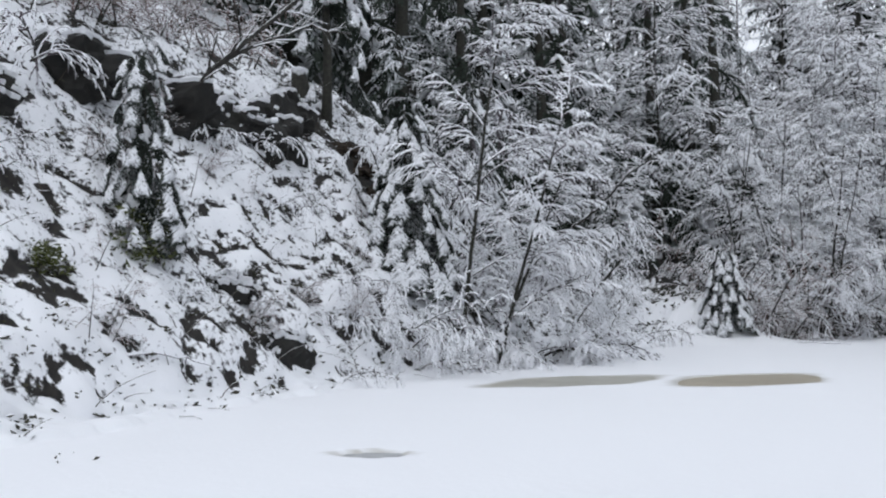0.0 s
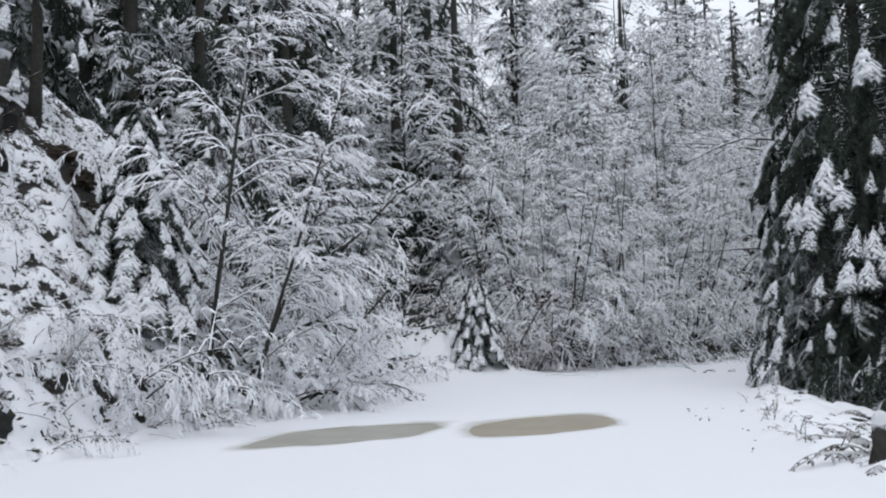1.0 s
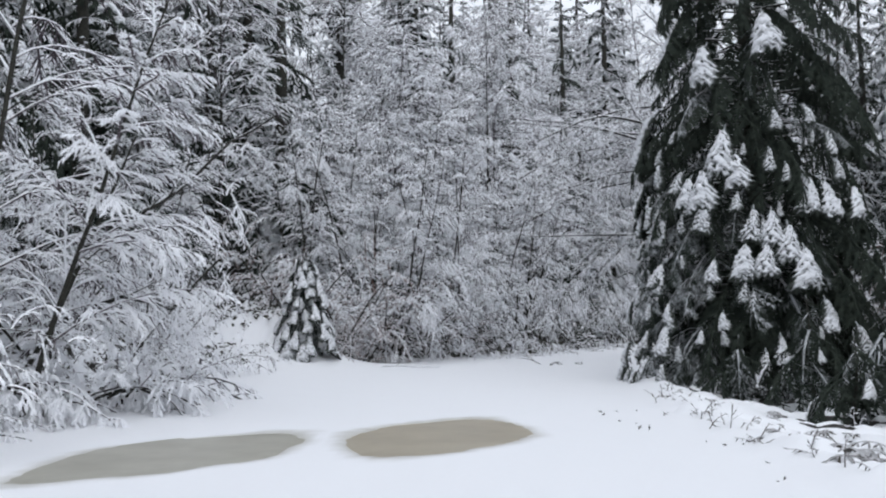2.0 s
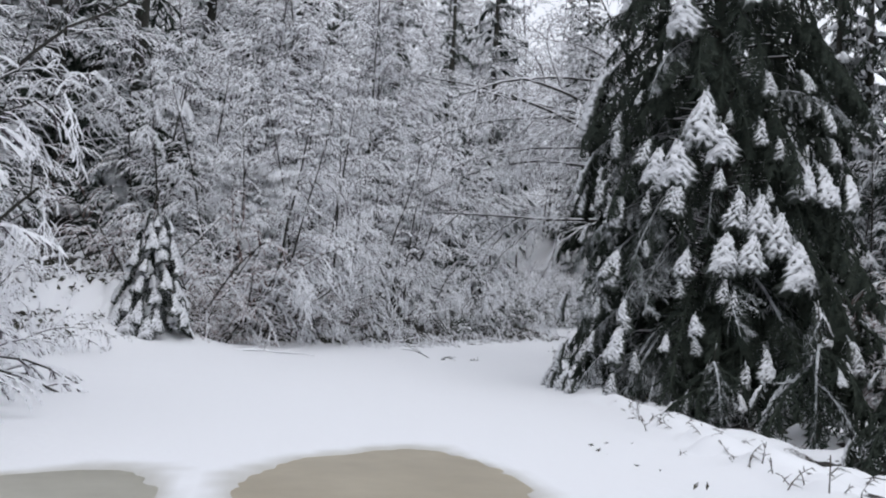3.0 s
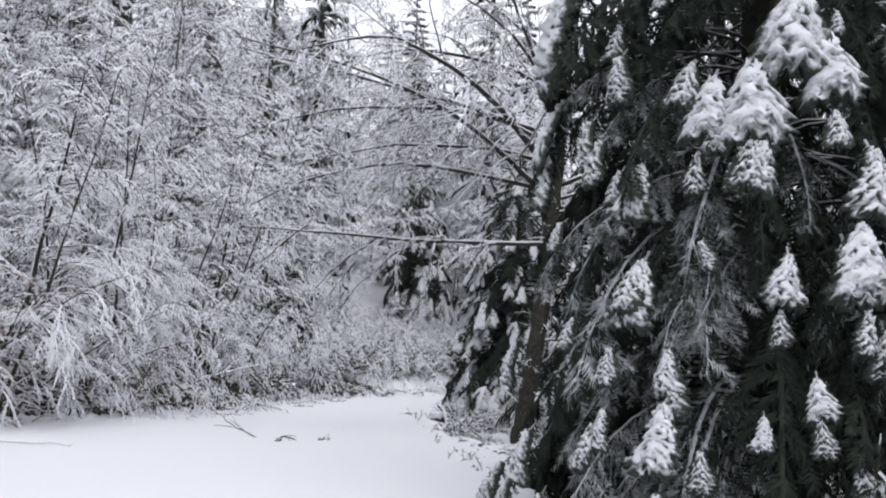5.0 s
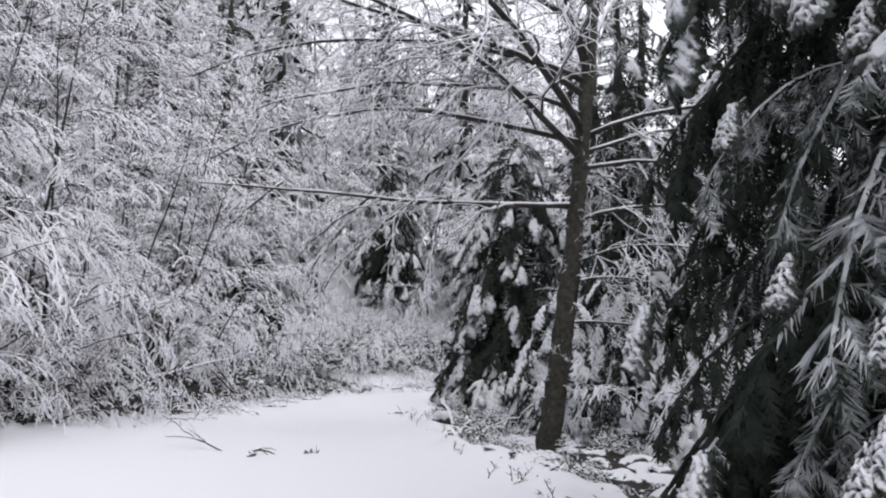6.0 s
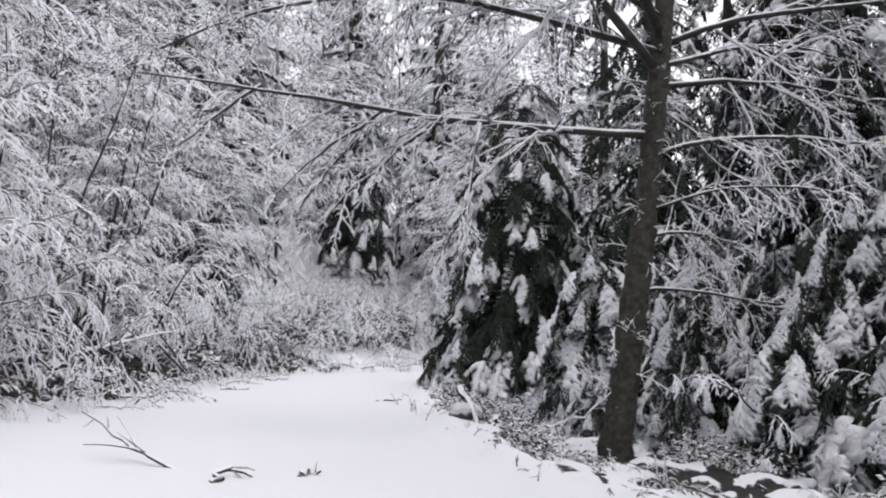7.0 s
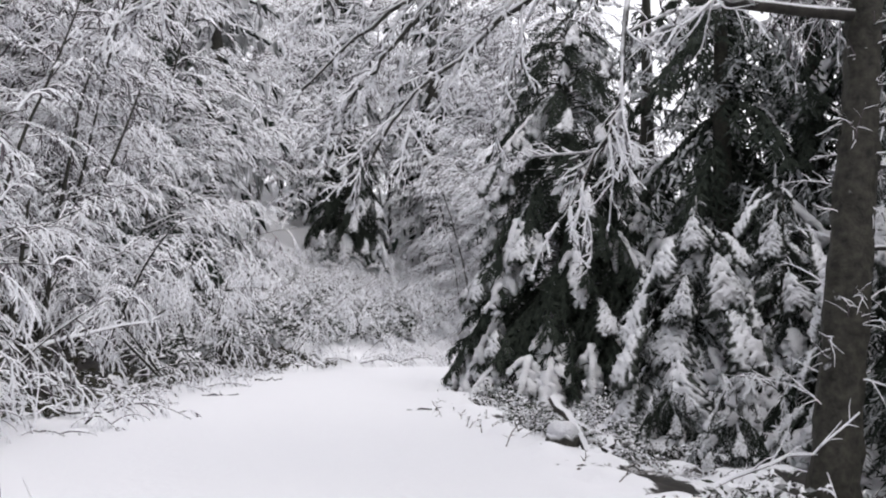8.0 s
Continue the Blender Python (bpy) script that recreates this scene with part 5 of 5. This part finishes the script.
stick("fallen_branch", "thin forked branch lying on the road snow", [(-4.6, 31.0, 0.02), (-3.3, 30.9, 0.06), (-2.3, 30.2, 0.02)], 0.03, 1)
forked = stick("fallen_branch", "thin forked twig sticking out of the road snow", [(0.95, 32.05, -0.03), (0.62, 32.75, 0.14), (0.25, 33.35, 0.42)], 0.024, 2, 3, MAT_BARK)
for far in ((0.62, 33.5, 0.36), (0.2, 32.75, 0.16)):
    P = np.linspace((0.68, 32.62, 0.11), far, 5)[None] + np.array([0, 0, 0.02]) * np.sin(np.linspace(0, 3.1, 5))[None, :, None]
    part("fork", mesh("fork", *tubes(P, np.linspace(0.014, 0.006, 5)[None], 5), MAT_BARK), forked)
stick("fallen_branch", "short dark twig lying on the road snow", [(1.0, 31.2, 0.0), (1.2, 31.5, 0.1), (1.42, 31.3, 0.0)], 0.03, 3, 3, MAT_BARK)
stick("fallen_branch", "short dark twig lying on the road snow", [(1.78, 31.2, 0.01), (2.02, 31.32, 0.04)], 0.024, 4, 2, MAT_BARK)
stick("fallen_branch", "short dark twig lying on the road snow", [(4.7, 44.1, 0.0), (5.3, 43.9, 0.04)], 0.03, 5, 2, MAT_BARK)
stick("fallen_branch", "short dark twig lying on the road snow", [(7.1, 48.5, 0.0), (7.8, 48.2, 0.05)], 0.03, 6, 2, MAT_BARK)
stick("fallen_branch", "short dark twig lying on the road snow", [(6.9, 40.4, 0.0), (7.4, 40.2, 0.05)], 0.03, 7, 3, MAT_BARK)
stick("leaning_pole", "dead pole lying on the snowy bank", [(-8.0, 6.9, 0.75), (-8.0, 7.7, 0.66), (-8.0, 8.4, 0.5)], 0.022, 8, 2, cat="branch")
stick("leaning_pole", "bent dead stem rising from the bank", [(-9.7, 11.3, 2.3), (-9.6, 11.5, 2.9), (-9.4, 11.8, 3.4)], 0.02, 9, 4, cat="branch")
stick("fallen_log", "snow-topped dead log slanting over the road edge", [(6.06, 35.65, 0.55), (6.02, 35.15, 0.22), (5.95, 34.6, -0.12)], 0.06, 10, 4, MAT_LIMB, "log")
stick("fallen_log", "short dark log with snow on it by the road", [(6.5, 35.2, 0.12), (6.25, 34.95, 0.08), (5.98, 34.7, -0.05)], 0.055, 11, 3, MAT_LIMB, "log")
stick("fallen_branch", "pale forked branch lying over the roadside snow", [(5.2, 32.8, 0.0), (5.5, 32.55, 0.3), (5.8, 32.25, 0.4), (6.0, 32.0, 0.72)], 0.022, 16, 9, MAT_TWIG)
stick("leaning_limb", "long fallen limb thick with snow, caught in the brush", [(1.6, 43.2, 0.85), (2.5, 43.6, 1.06), (3.6, 44.0, 1.3), (4.5, 44.4, 1.58)], 0.045, 17, 10, MAT_TWIG, cat="limb")
stick("broken_stem", "dark broken stem standing in the brush", [(1.5, 43.95, 0.9), (1.52, 43.95, 2.0), (1.6, 43.9, 3.25)], 0.06, 18, 5, MAT_BARK, cat="stem")
stick("broken_stem", "dark broken stem standing in the brush", [(1.95, 44.2, 0.9), (2.02, 44.2, 2.0), (2.1, 44.15, 2.75)], 0.05, 19, 4, MAT_BARK, cat="stem")
stick("fallen_log", "dead pole with snow on it at the road's edge", [(0.9, 40.6, 0.1), (1.5, 40.7, 0.14), (2.3, 40.55, 0.06)], 0.04, 20, 3, MAT_LIMB, "log")
stick("fallen_log", "dead pole with snow on it at the road's edge", [(0.8, 41.0, 0.3), (1.4, 41.1, 0.34), (2.0, 41.3, 0.2)], 0.04, 21, 3, MAT_LIMB, "log")
stick("leaning_limb", "long snowy limb reaching out over the bank", [(-11.3, 10.6, 5.0), (-10.6, 10.6, 4.9), (-10.0, 10.7, 5.3), (-9.45, 11.0, 5.85), (-8.95, 11.4, 6.4), (-8.3, 11.9, 7.0)], 0.062, 12, 14, MAT_LIMB, cat="limb")
stick("leaning_limb", "snowy side limb reaching out over the bank", [(-10.1, 10.7, 5.25), (-9.4, 11.1, 5.68), (-8.85, 11.5, 5.9), (-8.3, 11.9, 5.8)], 0.04, 15, 12, MAT_LIMB, cat="limb")


# ---- ferns and tufts along the right of the road ----
def fern_mesh(seed):
    g = np.random.default_rng(seed)
    n = 11
    az = g.uniform(0, 6.28, n)
    d = np.c_[np.cos(az), np.sin(az), g.uniform(0.5, 1.3, n)]
    P = lines(np.zeros((n, 3)) + g.normal(0, 0.03, (n, 3)), d, g.uniform(0.45, 0.8, n), 8, 1.9, 0.04, g)
    R = np.full((n, 1), 0.008) * np.linspace(1, 0.4, 8)
    pieces = [tubes(P, R, 3)]
    for k in range(2, 8):
        T = unit(P[:, k] - P[:, k - 1])
        sd = unit(np.cross(T, [0, 0, 1.0]))
        for sg in (-1, 1):
            for h in (0.25,):
                s0 = P[:, k] - (P[:, k] - P[:, k - 1]) * h
                ln = 0.11 * (1.1 - k / 9) * g.uniform(0.8, 1.2, n)
                pieces.append(tubes(lines(s0, sg * sd + 0.35 * T - np.array([0, 0, 0.3]), ln, 3, 0.4, 0.05, g), np.full((n, 1), 0.011) * np.array([0.6, 1.0, 0.3]), 3, cap=False))
    return mesh("frond_tuft", *merge(pieces), MAT_FERN)


fern_kinds = []
for i in range(3):
    k = empty("fern", "brown arching fern fronds dusted with snow", "fern", "ferns beside the road")
    part("frond_tuft", fern_mesh(110 + i), k)["kind"] = "stuff"
    fern_kinds.append(k)
spots = [(x, y, 1.0) for x, y in scatter(18, 0, 6, 8.5, 30, 0.5, 41, lambda dl, dr: 0.25 < dr < 1.6)]
spots += [(x, y, 1.0) for x, y in scatter(14, 4, 10, 30, 42, 0.6, 42, lambda dl, dr: 0.3 < dr < 2.2)]
spots += [(0.85, 12.9, 1.2), (1.1, 12.7, 1.3), (0.6, 10.5, 1.1), (0.75, 10.1, 1.2), (1.0, 11.3, 1.2), (1.4, 15.5, 1.1), (0.9, 8.2, 1.3), (1.2, 8.8, 1.5), (0.8, 9.3, 1.2), (1.5, 9.2, 1.5), (1.3, 9.9, 1.4), (2.0, 10.8, 1.5), (1.9, 9.9, 1.5), (0.75, 10.5, 1.5), (1.2, 11.2, 1.6), (0.9, 12.2, 1.3), (1.5, 10.3, 1.7), (1.9, 12.0, 1.6), (1.6, 13.3, 1.4), (2.3, 14.4, 1.4)]
stand(fern_kinds, spots, 43)

g = np.random.default_rng(84)
y = g.uniform(8, 44, 900)
x = np.interp(y, RIGHT[:, 1], RIGHT[:, 0]) + 0.15 + 2.4 * g.random(900) ** 1.5
z = height(x, y)
pick = g.random(900) < 0.13
leaves("grass_tufts", "dark dead grass and leaves in the roadside snow", x[pick], y[pick], z[pick], g, 5, 0.035, 0.0, MAT_LEAF)

for x, y in ((-0.36, 15.8), (-0.23, 11.7), (-0.1, 12.3), (-0.3, 14.9), (-0.05, 14.1), (-0.5, 16.6), (-0.2, 17.2), (0.1, 13.4), (-5.56, 4.36), (-5.76, 4.43), (-5.4, 4.5)):
    p = np.array([x, y])[None] + g.normal(0, 0.05, (2, 2))
    tuft = leaves("leaf_tuft", "few dark dead leaves poking out of the road snow", p[:, 0], p[:, 1], height(p[:, 0], p[:, 1]), g, 2, 0.028, -0.005, MAT_LEAF)
    tuft["group"] = "dead leaves on the road"

stick("bent_limb", "dark crooked limb hanging out of the thicket", [(-8.8, 19.7, 1.3), (-7.7, 19.5, 1.75), (-6.8, 19.3, 1.55), (-6.0, 19.1, 2.3)], 0.05, 13, 8, MAT_BARK, "limb")
stick("bent_limb", "pale snowy limb leaning out of the thicket", [(-7.9, 20.3, 2.9), (-7.3, 20.3, 3.35), (-6.4, 20.2, 4.1), (-5.3, 20.1, 4.85)], 0.045, 14, 18, MAT_LIMB, "limb")

# small dead stems that stand out of the snow by the road
g = np.random.default_rng(87)
y = np.concatenate([g.uniform(10.5, 21, 90), g.uniform(26, 42, 50)])
x = np.interp(y, RIGHT[:, 1], RIGHT[:, 0]) + g.uniform(-0.45, 0.7, len(y)) * g.random(len(y))
P = lines(np.stack([x, y, height(x, y) - 0.03], -1), np.c_[g.normal(0, 0.5, (len(y), 2)), np.ones(len(y))], g.uniform(0.1, 0.32, len(y)), 4, 0.7, 0.15, g)
R = np.full((len(y), 1), 0.007) * np.linspace(1, 0.5, 4)
A, AR = offshoots(P, R, 4, 0.3, 1.0, 0.8, 0.5, 2, 0.5, 0.1, g, 0.8, 0, 0.006)
tagged(new("dead_sprigs", mesh("dead_sprigs", *merge([tubes(P, R, 3), spikes(A, AR[:, 0] * 1.4)]), MAT_FERN)), "dead brown sprigs standing out of the snow", "undergrowth", kind="stuff")
